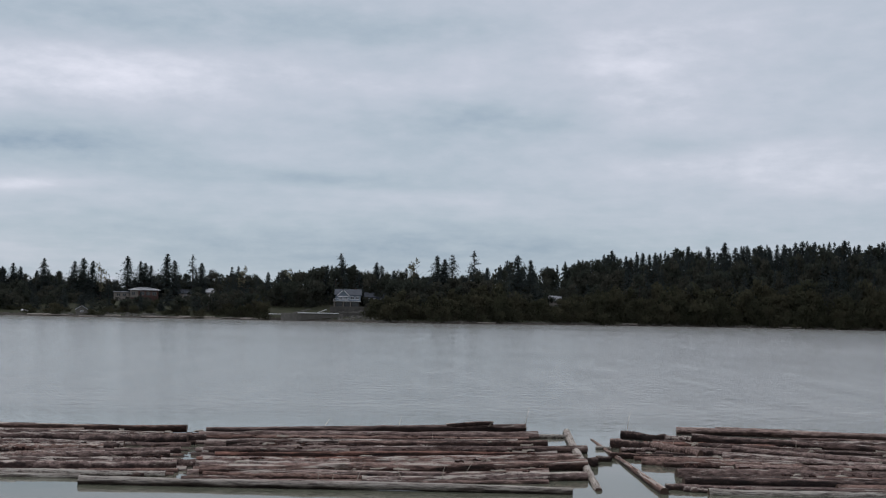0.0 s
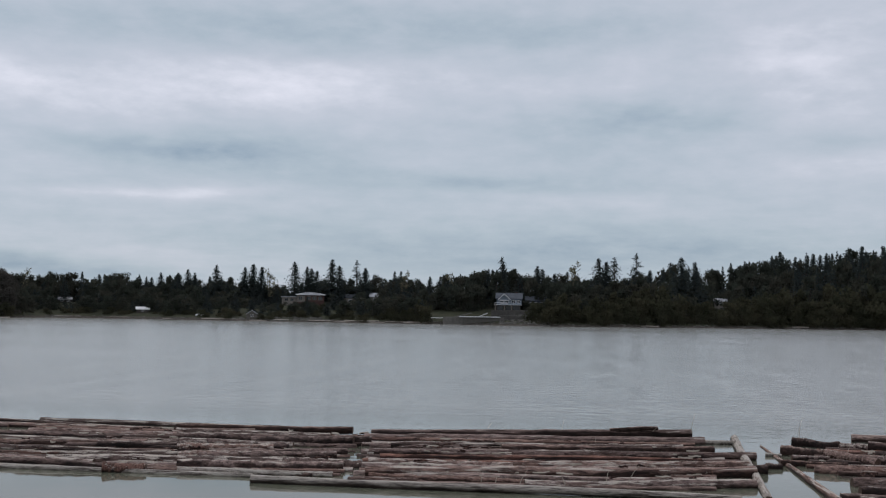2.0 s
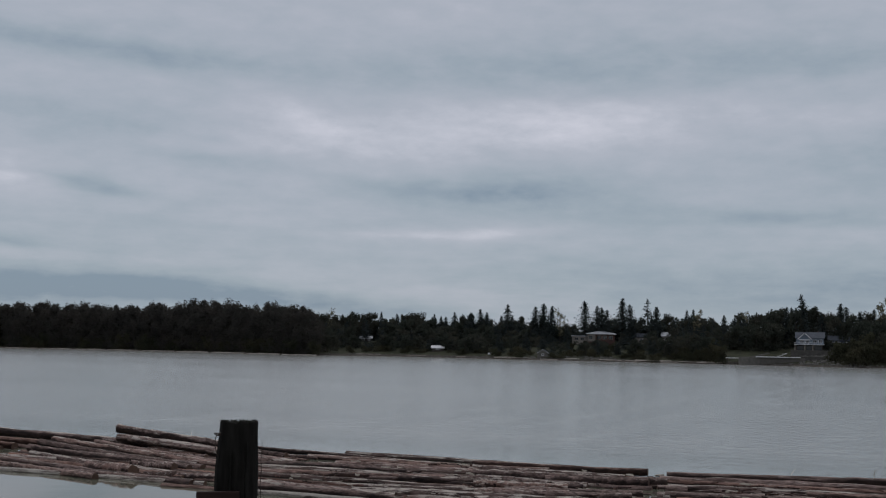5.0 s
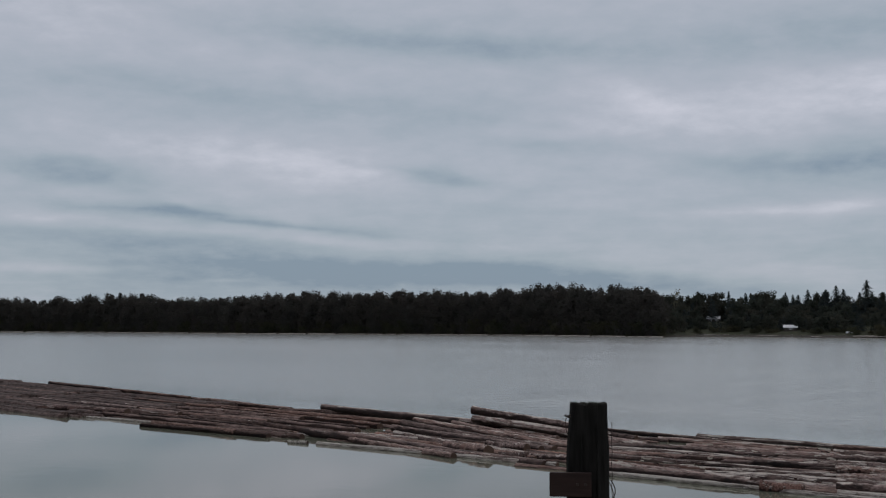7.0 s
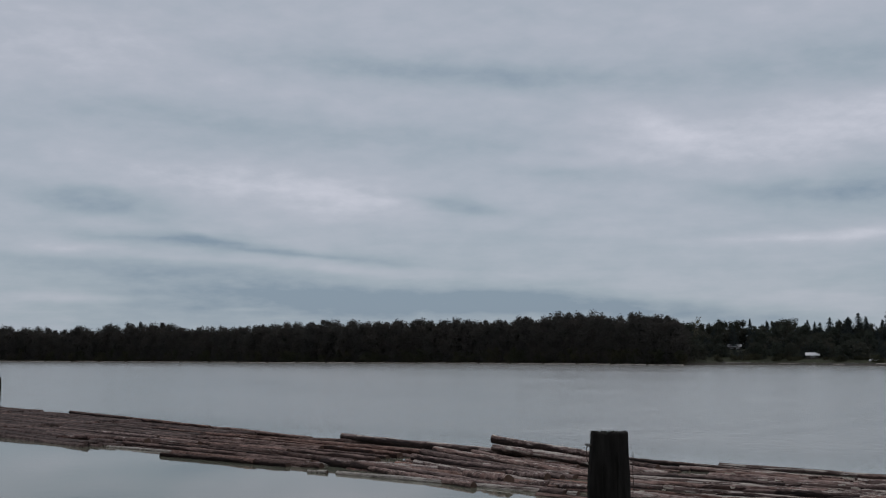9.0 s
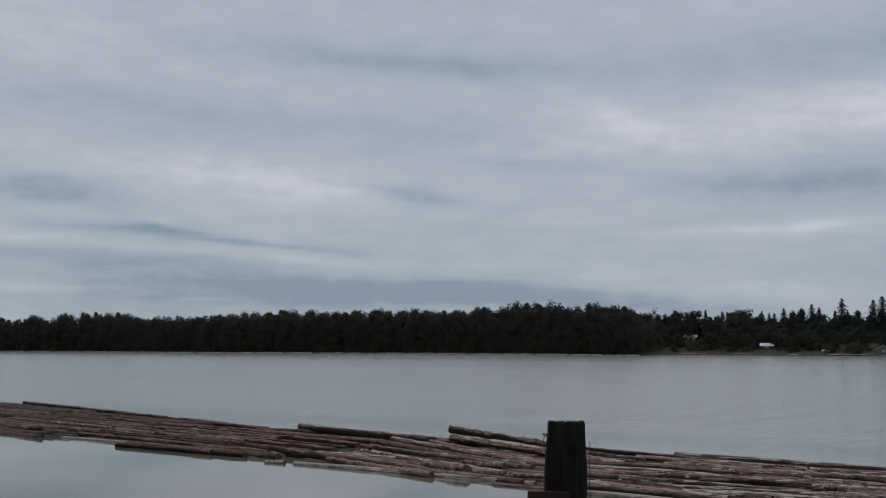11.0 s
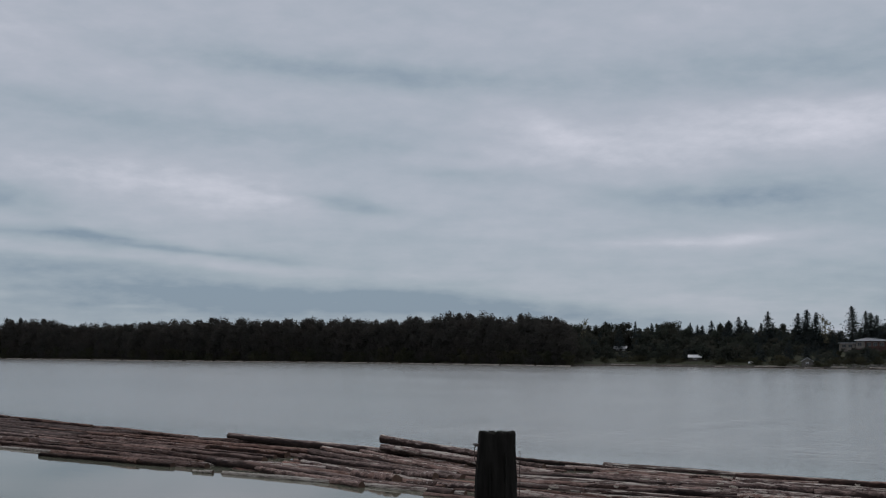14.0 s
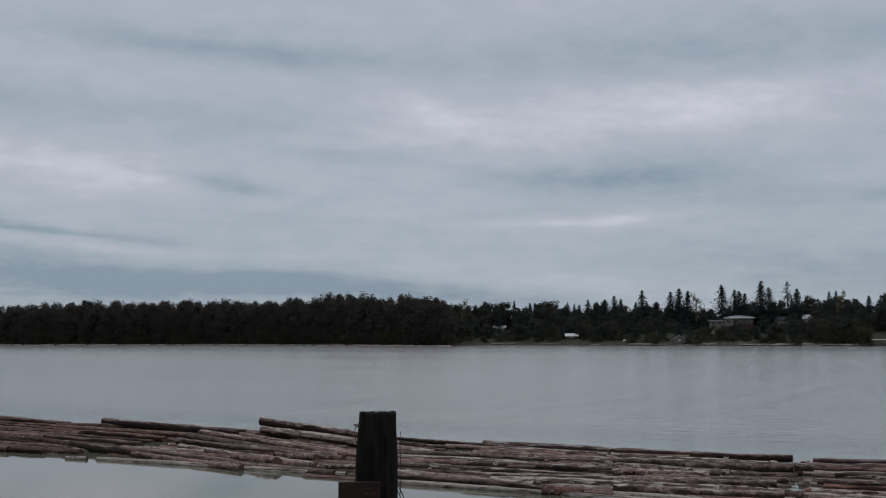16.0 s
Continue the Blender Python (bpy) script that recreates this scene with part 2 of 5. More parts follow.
M_BARK = bark_log("log_bark", 0.02)
M_BARKED = bark_log("log_stripped", -0.055, (0.18, 0.138, 0.124), stripped=(0.52, 0.46, 0.40))
M_BARKRED = bark_log("log_bark_red", 0.03, (0.170, 0.098, 0.077))
# darker copy of the bark: paints shade into the gaps between logs
M_GAPSHADE = bark_log("log_bark_wet", 0.03, wet=0.38)
M_BARKDARK = bark_log("log_bark_dark", 0.05, (0.150, 0.108, 0.094), wet=0.9)
M_POLE = bark_log("log_half_stripped", -0.10, (0.27, 0.24, 0.212), stripped=(0.46, 0.42, 0.37))
M_BARKFAR = bark_log("log_bark_weathered", 0.06, (0.120, 0.086, 0.075), 0.12, 4.0)
M_CUT = simple("cut_wood", (0.045, 0.025, 0.018), (0.13, 0.08, 0.055), 9, 0.85, bump=0.01, tint=0.5)
M_SPLINT = simple("bare_wood", (0.28, 0.24, 0.19), (0.46, 0.41, 0.34), 6, 0.8, bump=0.0)
M_TRUNK = simple("tree_bark", (0.03, 0.026, 0.022), (0.085, 0.075, 0.065), 2, 0.9, stretch=(4, 4, 0.6), bump=0.03)
M_CON = foliage("conifer_needles", (0.020, 0.027, 0.027), (0.036, 0.047, 0.045), (0.042, 0.050, 0.046), 0.5)
M_DEC = foliage("leaves_dark", (0.026, 0.032, 0.026), (0.046, 0.053, 0.041), (0.056, 0.054, 0.042), 0.7)
M_COT = foliage("leaves_brown_green", (0.037, 0.038, 0.035), (0.052, 0.052, 0.046), (0.058, 0.052, 0.045), 0.7)
M_WIL = foliage("willow_leaves", (0.026, 0.030, 0.019), (0.046, 0.050, 0.030), (0.056, 0.052, 0.033), 0.6)
M_PALE = foliage("thin_leaves", (0.075, 0.075, 0.048), (0.155, 0.150, 0.10), (0.13, 0.115, 0.075), 0.5)
M_CONC = simple("concrete", (0.085, 0.08, 0.07), (0.17, 0.16, 0.143), 1.2, 0.85, bump=0.02)
M_STONE = simple("wall_stone", (0.05, 0.048, 0.043), (0.13, 0.122, 0.11), 0.9, 0.9, bump=0.05)
M_WHITE = simple("white_paint", (0.60, 0.60, 0.60), (0.80, 0.80, 0.80), 2, 0.5, bump=0.0)
M_SIDING = simple("blue_grey_siding", (0.11, 0.145, 0.18), (0.17, 0.21, 0.25), 1, 0.6, stretch=(0.2, 0.2, 6), bump=0.02)
M_NAVY = simple("dark_blue_siding", (0.035, 0.045, 0.07), (0.07, 0.085, 0.12), 1, 0.6, stretch=(0.2, 0.2, 6), bump=0.02)
M_ROOF = simple("grey_shingles", (0.045, 0.052, 0.064), (0.085, 0.096, 0.112), 3, 0.85, bump=0.02)
M_TIN = simple("pale_metal_roof", (0.26, 0.27, 0.29), (0.42, 0.43, 0.45), 1, 0.45, 0.5, bump=0.01)
M_BRICK = simple("red_brick", (0.055, 0.030, 0.025), (0.10, 0.055, 0.046), 4, 0.85, bump=0.01)
M_BEIGE = simple("beige_stucco", (0.15, 0.135, 0.115), (0.24, 0.215, 0.19), 1, 0.85, bump=0.01)
M_GLASS, _nt, _b = material("window_glass", 0.06, 0.6)
_b.inputs["Base Color"].default_value = (0.02, 0.025, 0.03, 1)
M_PILE = simple("tarred_pile_wood", (0.0035, 0.0032, 0.0028), (0.032, 0.030, 0.027), 3, 0.95, 0.05, stretch=(4.5, 4.5, 0.8), bump=0.04)
M_MOSS = simple("moss", (0.010, 0.012, 0.007), (0.028, 0.030, 0.016), 14, 0.95, bump=0.02)
M_PLANK = simple("red_brown_plank", (0.014, 0.007, 0.0055), (0.040, 0.020, 0.015), 4, 0.8, stretch=(0.6, 6, 6), bump=0.01)
M_WIRE = simple("rusty_wire", (0.02, 0.014, 0.011), (0.06, 0.04, 0.03), 8, 0.7, bump=0.0)


def water_material():
    """Silty river: small ripples out in the stream, smooth in the lee of the boom."""
    mt, nt, b = material("river_water", 0.3, 0.5)
    b.inputs["IOR"].default_value = 1.333
    silt = noise_node(nt, 0.02, 3)
    fine = noise_node(nt, 2.6, 5, (0.5, 1.0, 1.0))
    gust = noise_node(nt, 0.010, 4, (0.45, 1.6, 1.0))
    tc = nt.nodes.new("ShaderNodeTexCoord")
    sp = nt.nodes.new("ShaderNodeSeparateXYZ")
    nt.links.new(tc.outputs["Object"], sp.inputs[0])
    stream = nt.nodes.new("ShaderNodeMapRange")
    stream.interpolation_type = "SMOOTHSTEP"
    for i, v in ((1, 40.0), (2, 62.0), (3, 0.06), (4, 1.0)):
        stream.inputs[i].default_value = v
    nt.links.new(sp.outputs[1], stream.inputs[0])
    # reflected brightness put into the colour: dimmer behind the boom, brighter in the stream
    slack = ramp_node(nt, silt, [(0.3, (0.106, 0.110, 0.076)), (0.7, (0.118, 0.122, 0.086))])
    flow = ramp_node(nt, silt, [(0.3, (0.258, 0.260, 0.243)), (0.7, (0.285, 0.287, 0.268))])
    nt.links.new(mix_node(nt, stream.outputs[0], slack, flow), b.inputs["Base Color"])
    gs = ramp_node(nt, gust, [(0.38, (0.85, 0.85, 0.85)), (0.62, (1.05, 1.05, 1.05))])
    k = nt.nodes.new("ShaderNodeMath")
    k.operation = "MULTIPLY"
    nt.links.new(gs, k.inputs[0])
    nt.links.new(stream.outputs[0], k.inputs[1])
    rg = nt.nodes.new("ShaderNodeMath")
    rg.operation = "MULTIPLY_ADD"
    nt.links.new(k.outputs[0], rg.inputs[0])
    rg.inputs[1].default_value, rg.inputs[2].default_value = 0.145, 0.03
    dash = ramp_node(nt, noise_node(nt, 1.0, 3, (0.38, 0.05, 1.0)), [(0.36, (0.9, 0.9, 0.9)), (0.64, (1.12, 1.12, 1.12))])
    rd = nt.nodes.new("ShaderNodeMath")
    rd.operation = "MULTIPLY"
    nt.links.new(rg.outputs[0], rd.inputs[0])
    nt.links.new(dash, rd.inputs[1])
    nt.links.new(rd.outputs[0], b.inputs["Roughness"])
    b1 = nt.nodes.new("ShaderNodeBump")
    b1.inputs["Distance"].default_value = 0.035
    nt.links.new(k.outputs[0], b1.inputs["Strength"])
    nt.links.new(fine, b1.inputs["Height"])
    wide = noise_node(nt, 0.85, 3, (0.8, 1.0, 1.0))
    b2 = nt.nodes.new("ShaderNodeBump")
    b2.inputs["Distance"].default_value = 0.065
    nt.links.new(k.outputs[0], b2.inputs["Strength"])
    nt.links.new(wide, b2.inputs["Height"])
    nt.links.new(b1.outputs[0], b2.inputs["Normal"])
    nt.links.new(b2.outputs[0], b.inputs["Normal"])
    return mt


M_WATER = water_material()


# ---- building helpers ----
def mesh_ob(name, verts, faces, mat, smooth=False):
    me = bpy.data.meshes.new(name)
    me.from_pydata([tuple(v) for v in verts], [], [tuple(int(i) for i in f) for f in faces])
    me.materials.append(mat)
    if smooth:
        me.shade_smooth()
    return me


def part(name, bm, mat, parent, label=""):
    me = bpy.data.meshes.new(name)
    bm.to_mesh(me)
    bm.free()
    me.materials.append(mat)
    ob = new(name, me)
    if parent:
        ob.parent = parent
    return tagged(ob, label)


def box(bm, x0, x1, y0, y1, z0, z1, bevel=0.0):
    vs = [bm.verts.new(p) for p in ((x0, y0, z0), (x1, y0, z0), (x1, y1, z0), (x0, y1, z0), (x0, y0, z1), (x1, y0, z1), (x1, y1, z1), (x0, y1, z1))]
    fs = [bm.faces.new([vs[i] for i in f]) for f in ((3, 2, 1, 0), (4, 5, 6, 7), (0, 1, 5, 4), (1, 2, 6, 5), (2, 3, 7, 6), (3, 0, 4, 7))]
    if bevel:
        bmesh.ops.bevel(bm, geom=list({e for f in fs for e in f.edges}), offset=bevel, segments=1, affect="EDGES")
    return bm


def boxed(*dims, bevel=0.0):
    return box(bmesh.new(), *dims, bevel=bevel)


def polar(az, r, z=0.0):
    a = radians(az)
    return (-r * math.sin(a), r * math.cos(a), z)


def lerp_table(table, v):
    return float(np.interp(v, [p[0] for p in table], [p[1] for p in table]))


# ---- river banks ----
SHORE = [(-89, 4800), (-70, 1700), (-50, 850), (-35, 580), (-21, 531), (-14, 528), (-8, 497), (-4, 470), (0, 442), (2.6, 431), (8.5, 449), (17, 457),
         (21, 470), (25, 488), (27.6, 486), (28.4, 462), (33.4, 504), (39, 547), (44.6, 572), (50, 604), (55.4, 687), (60.5, 743), (70, 900), (80, 1700), (89, 4800)]
RISE = [(-40, 22), (-21, 20), (-10, 16), (-4, 9), (2, 7), (6, 6), (18, 6), (26, 5), (30, 2), (70, 2)]


def shore(az):
    return lerp_table(SHORE, az)


def land(az, r):
    """Height of the far bank, and of the near bank behind the eye."""
    off = r - shore(az)
    if off < 0:
        return max(-4.0, off * 0.15 - 0.05)
    top = lerp_table(RISE, az)
    h = 1.4 * min(1, off / 5) + min(1, max(0, off - 5) / 32) * min(5.0, top)
    return h + max(0, top - 5) * min(1, max(0, off - 40) / 90)


def build_ground():
    azs = [-180 + i * 1.0 for i in range(361)]
    offs = [-60, -25, -8, -2, 0.6, 2, 5, 9, 14, 22, 30, 38, 50, 70, 100, 140, 250, 500]
    verts, faces = [], []
    for az in azs:
        for k in range(24):
            if abs(az) < 89:
                s = shore(az)
                r = (2, 8, 30, 100, 200)[k] * min(1, (s - 61) / 370) if k < 5 else (s + offs[k - 5] if k < 23 else 4900)
                z = land(az, r)
            else:
                r = (2, 4, 6, 8, 10, 12, 15, 20, 25, 30, 40, 60, 90, 130, 180, 260, 400, 600, 900, 1300, 1900, 2600, 3600, 4900)[k]
                z = 0
            p = polar(az, min(r, 4900))
            if p[1] < 3:
                z = max(-4.0, min(3.2, (2.5 - p[1]) * 0.8 - 4.0)) + (0.2 * noise.noise((p[0] * 0.1, p[1] * 0.1, 0)))
            else:
                z += 0.35 * noise.noise((p[0] * 0.05, p[1] * 0.05, 3.0)) * (1 if z > 0.8 else 0.15)
            verts.append((p[0], p[1], z))
    for i in range(len(azs) - 1):
        for k in range(23):
            a = i * 24 + k
            faces.append((a, a + 24, a + 25, a + 1))
    mt, nt, b = material("bank_ground", 0.95, 0.2)
    geo = nt.nodes.new("ShaderNodeNewGeometry")
    sp = nt.nodes.new("ShaderNodeSeparateXYZ")
    nt.links.new(geo.outputs["Position"], sp.inputs[0])
    g1 = noise_node(nt, 0.35, 6)
    g2 = noise_node(nt, 0.06, 3)
    earth = ramp_node(nt, g1, [(0.3, (0.034, 0.029, 0.023)), (0.7, (0.085, 0.073, 0.058))])
    grass = ramp_node(nt, g1, [(0.3, (0.020, 0.024, 0.012)), (0.7, (0.050, 0.052, 0.028))])
    hh = nt.nodes.new("ShaderNodeMath")
    hh.operation = "MULTIPLY_ADD"
    nt.links.new(g2, hh.inputs[0])
    hh.inputs[1].default_value = 1.6
    nt.links.new(sp.outputs[2], hh.inputs[2])
    nt.links.new(mix_node(nt, ramp_node(nt, mult(nt, hh.outputs[0], 0.4), [(0.52, (0, 0, 0)), (0.75, (1, 1, 1))]), earth, grass), b.inputs["Base Color"])
    bump_node(nt, b, g1, 0.5, 0.1)
    ob = new("ground", mesh_ob("ground", verts, faces, mt, True))
    tagged(ob, "earth and grass river banks around grey water", "ground", kind="structure")
    w = bmesh.new()
    bmesh.ops.create_grid(w, x_segments=2, y_segments=2, size=4800)
    ob = part("water", w, M_WATER, None)
    tagged(ob, "calm silty grey river water with faint ripples", "water", kind="structure")


build_ground()


# ---- log boom ----
def log_mesh(name, seed, mat, taper=0.16, sides=14, rings=25, rough=0.10):
    """A log of length 1 along x and radius 1, uneven, with flared knots."""
    rng = random.Random(seed)
    verts, faces = [], []
    ph = rng.uniform(0, 50)
    bend = rng.uniform(-0.5, 0.5)
    for i in range(rings):
        u = i / (rings - 1)
        rad = 1.0 + taper * (0.5 - u)
        cy, cz = bend * math.sin(math.pi * u), 0.35 * bend * math.sin(2.2 * math.pi * u)
        for k in range(sides):
            a = 2 * math.pi * k / sides
            w = rad * (1 + rough * 2.2 * noise.noise((u * 16 + ph, math.cos(a) * 1.3, math.sin(a) * 1.3)))
            verts.append((u - 0.5, cy + w * math.cos(a), cz + w * math.sin(a)))
    for i in range(rings - 1):
        for k in range(sides):
            a, b = i * sides + k, i * sides + (k + 1) % sides
            faces.append((a, b, b + sides, a + sides))
    body = mesh_ob(name, verts, faces, mat, True)
    ends = []
    for i, x in ((0, -1), (rings - 1, 1)):
        ring = [verts[i * sides + k] for k in range(sides)]
        c = [sum(p[j] for p in ring) / sides for j in range(3)]
        ev = ring + [(c[0] + x * 0.0006, c[1], c[2])]
        ef = [(k, (k + 1) % sides, sides) if x > 0 else ((k + 1) % sides, k, sides) for k in range(sides)]
        ends.append(mesh_ob("cut_end", ev, ef, M_CUT))
    return body, ends


STOCK = {
    "log": [log_mesh("log", n, M_BARK) for n in range(6)],
    "pale": [log_mesh("log", 20 + n, M_BARKED) for n in range(5)],
    "red": [log_mesh("log", 30 + n, M_BARKRED) for n in range(3)],
    "dark": [log_mesh("log", 90 + n, M_BARKDARK) for n in range(6)],
    "sunk": [log_mesh("log", 70 + n, M_GAPSHADE) for n in range(4)],
    "tapered": [log_mesh("boomstick", 45, M_BARKED, 0.75, 12, 25, 0.08)],
    "boomstick": [log_mesh("boomstick", 40 + n, M_POLE, 0.3, 12, 25, 0.09) for n in range(3)]}
LOG_LABELS = {"log": "floating bark-covered brown log in a boom", "pale": "weathered grey-brown log with strips of bark gone",
              "red": "reddish brown floating log with peeling bark", "dark": "dark brown bark-covered log lying in the boom",
              "sunk": "dark wet log floating low in the boom", "tapered": "grey tapering boomstick floating between two rafts", "boomstick": "pale weathered boomstick floating along the raft's edge"}


def put_log(x, y, z, length, radius, yaw=0.0, pitch=0.0, kind="log", variant=0, label="", group="logs of the boom"):
    body, ends = STOCK[kind][variant % len(STOCK[kind])]
    ob = new("boomstick" if kind in ("boomstick", "tapered") else "log", body)
    ob.matrix_world = pose(x, y, z, 0, -pitch, yaw) @ Matrix.Diagonal((length, radius, radius, 1)) @ pose(0, 0, 0, (variant * 77) % 70 - 35)
    for e in ends:
        c = new("cut_end", e)
        c.parent = ob
    return tagged(ob, label or LOG_LABELS[kind], "log", group)


def raft(x0, x1, y0, y1, seed, skew=0.0, ragged=0.8, left=None, right=None, kinds=("log", "log", "pale", "log", "dark", "pale", "log", "red")):
    """One section of the boom: a low floating layer of logs, and others close above it."""
    rng = random.Random(seed)
    for layer in range(2):
        y = y0 + 0.2 + 0.25 * layer
        while y < y1:
            r = rng.uniform(0.13, 0.16) if layer == 0 else rng.choice((0.12, 0.13, 0.15, 0.16, 0.18))
            a = (left(y) if left else x0) + rng.uniform(0, ragged)
            b = (right(y) if right else x1) - rng.uniform(0, ragged)
            cut = rng.random()
            if layer and cut < 0.3:
                a += rng.uniform(1, 5)
            elif layer and cut < 0.6:
                b -= rng.uniform(1, 5)
            z = rng.uniform(-0.16, -0.12) if layer == 0 else rng.uniform(-0.08, 0.0)
            kind = "sunk" if layer == 0 else rng.choice(kinds)
            put_log((a + b) / 2, y, z, b - a, r, skew + rng.uniform(-1.0, 1.0), 0, kind, rng.randrange(99))
            y += rng.uniform(0.34, 0.47) if layer == 0 else rng.uniform(0.42, 0.75)


def log_between(p, q, radius, kind="log", variant=0, label="", group="logs of the boom"):
    p, q = Vector(p), Vector(q)
    d = q - p
    c = (p + q) / 2
    return put_log(c.x, c.y, c.z, d.length, radius, math.degrees(math.atan2(d.y, d.x)), math.degrees(math.atan2(d.z, math.hypot(d.x, d.y))), kind, variant, label, group)


def lay(rows, seed, label=""):
    """Logs from end to end: x, y, z of both ends, radius and kind; a line too long for one log is made of several."""
    for n, (xa, ya, za, xb, yb, zb, r, kind) in enumerate(rows):
        a, b = Vector((xa, ya, za)), Vector((xb, yb, zb))
        count = max(1, round((b - a).length / 14.5))
        for k in range(count):
            p, q = a.lerp(b, k / count), a.lerp(b, (k + 0.975) / count if count > 1 else 1.0)
            stick = kind in ("boomstick", "tapered")
            log_between(p, q, r, kind, seed + 7 * n + k, label if stick else "", "boomsticks" if stick else "logs of the boom")


raft(-7.5, 4.4, 32.9, 46.2, 11, 7, 0.5, left=lambda y: -7.35 - 0.165 * (y - 33), right=lambda y: 3.6 + 1.2 * math.exp(-((y - 39.5) / 3.2) ** 2))
raft(-23.0, -8.7, 33.4, 45.8, 12, 2.5, 0.45, left=lambda y: float(np.interp(y, (42, 44.5), (-24.5, -21.5))), right=lambda y: -7.3 - 0.14 * (y - 33))
raft(6.8, 21.5, 33.0, 47.6, 13, -1.0, 0.9, left=lambda y: float(np.interp(y, (33, 36, 38.6, 39.6, 43, 46, 48), (7.2, 7.5, 7.2, 6.6, 7.4, 8.2, 10.4))))
raft(-36.5, -23.6, 34.9, 45.2, 14, -7.0, 1.2)
raft(-53.5, -37.0, 35.6, 45.2, 15, -5.5, 1.2, kinds=("dark", "dark", "log"))

# the logs that can be told apart, raft by raft
UPPER_RAFT = [
    (-17.05, 44.95, 0.12, -9.84, 45.24, 0.20, 0.16, 'log'),
    (-16.61, 43.82, 0.10, -10.34, 43.57, 0.10, 0.15, 'pale'),
    (-15.72, 41.50, 0.08, -9.05, 41.79, 0.14, 0.24, 'log'),
    (-12.78, 41.20, 0.04, -8.50, 42.36, 0.10, 0.25, 'log'),
    (-15.22, 40.22, 0.10, -10.96, 40.45, 0.08, 0.15, 'pale'),
    (-14.61, 38.63, 0.10, -11.37, 39.35, 0.10, 0.17, 'pale'),
    (-13.12, 37.63, 0.08, -8.69, 39.15, 0.08, 0.17, 'log'),
    (-13.87, 36.70, 0.10, -10.91, 37.92, 0.10, 0.14, 'pale'),
    (-13.09, 36.53, 0.06, -8.84, 38.17, 0.08, 0.18, 'log'),
    (-13.51, 35.79, 0.08, -9.35, 36.57, 0.08, 0.14, 'pale'),
    (-12.98, 34.39, 0.06, -7.96, 35.39, 0.08, 0.23, 'pale'),
    (-10.04, 35.83, 0.02, -7.56, 36.21, 0.02, 0.21, 'log'),
    (-12.67, 33.61, 0.06, -7.96, 33.99, 0.05, 0.11, 'boomstick')]
MID_RAFT = [
    (-9.08, 45.18, 0.08, 3.60, 48.06, 0.20, 0.18, 'log'),
    (0.31, 47.30, 0.30, 2.23, 47.52, 0.42, 0.09, 'log'),
    (-9.03, 43.61, 0.06, 3.94, 45.97, 0.10, 0.19, 'log'),
    (-7.65, 41.74, 0.06, 2.98, 43.90, 0.06, 0.15, 'pale'),
    (-3.60, 41.99, 0.04, 4.09, 43.62, 0.05, 0.16, 'log'),
    (-3.02, 39.86, 0.06, 5.33, 41.58, 0.10, 0.16, 'log'),
    (-8.06, 39.77, 0.02, -1.51, 41.03, 0.04, 0.15, 'log'),
    (-7.34, 38.14, 0.06, 3.34, 39.85, 0.06, 0.15, 'red'),
    (-2.79, 37.10, 0.06, 4.78, 39.05, 0.12, 0.15, 'pale'),
    (-7.52, 37.17, 0.04, -2.81, 37.25, 0.05, 0.14, 'pale'),
    (-7.11, 34.63, 0.04, 4.77, 37.10, 0.14, 0.20, 'pale'),
    (1.18, 36.95, 0.00, 5.22, 38.05, 0.10, 0.20, 'log'),
    (-2.17, 33.36, 0.02, 4.50, 34.91, 0.08, 0.18, 'pale'),
    (-6.86, 34.03, 0.02, -1.87, 33.79, 0.02, 0.14, 'log'),
    (-9.96, 32.29, 0.08, 3.76, 32.10, 0.08, 0.12, 'boomstick')]
LOWER_RAFT = [
    (10.01, 48.78, 0.10, 19.55, 47.46, 0.12, 0.17, 'log'),
    (11.64, 48.71, 0.18, 19.10, 48.10, 0.12, 0.14, 'pale'),
    (7.35, 46.54, 0.12, 8.97, 45.86, 0.10, 0.20, 'log'),
    (8.86, 46.10, 0.10, 10.08, 45.49, 0.10, 0.15, 'pale'),
    (9.99, 45.57, 0.16, 17.80, 42.19, 0.10, 0.19, 'log'),
    (6.45, 43.42, 0.10, 8.16, 42.96, 0.08, 0.22, 'log'),
    (7.85, 42.29, 0.16, 9.21, 40.62, 0.10, 0.19, 'log'),
    (9.62, 42.93, 0.12, 16.70, 41.50, 0.08, 0.15, 'log'),
    (9.24, 41.13, 0.08, 10.81, 39.94, 0.04, 0.19, 'log'),
    (9.87, 40.17, 0.14, 15.12, 38.04, 0.08, 0.14, 'pale'),
    (10.70, 42.05, 0.14, 15.99, 38.78, 0.08, 0.17, 'log'),
    (6.54, 41.52, 0.12, 7.85, 41.82, 0.10, 0.09, 'pale'),
    (5.94, 40.19, 0.08, 8.18, 40.40, 0.04, 0.12, 'log'),
    (6.83, 38.79, 0.02, 11.86, 37.68, 0.04, 0.20, 'log')]
LOWER_EDGE = [
    (7.42, 35.97, 0.02, 15.34, 36.34, 0.02, 0.22, 'log'),
    (9.61, 37.50, 0.06, 15.99, 37.89, 0.06, 0.16, 'log'),
    (6.57, 33.33, 0.02, 9.01, 33.22, 0.02, 0.13, 'log'),
    (7.29, 34.28, 0.04, 14.61, 34.60, 0.02, 0.18, 'log'),
    (7.62, 32.52, 0.03, 14.77, 32.71, 0.03, 0.12, 'boomstick'),
    (7.04, 33.05, 0.00, 8.21, 32.58, 0.00, 0.12, 'pale')]
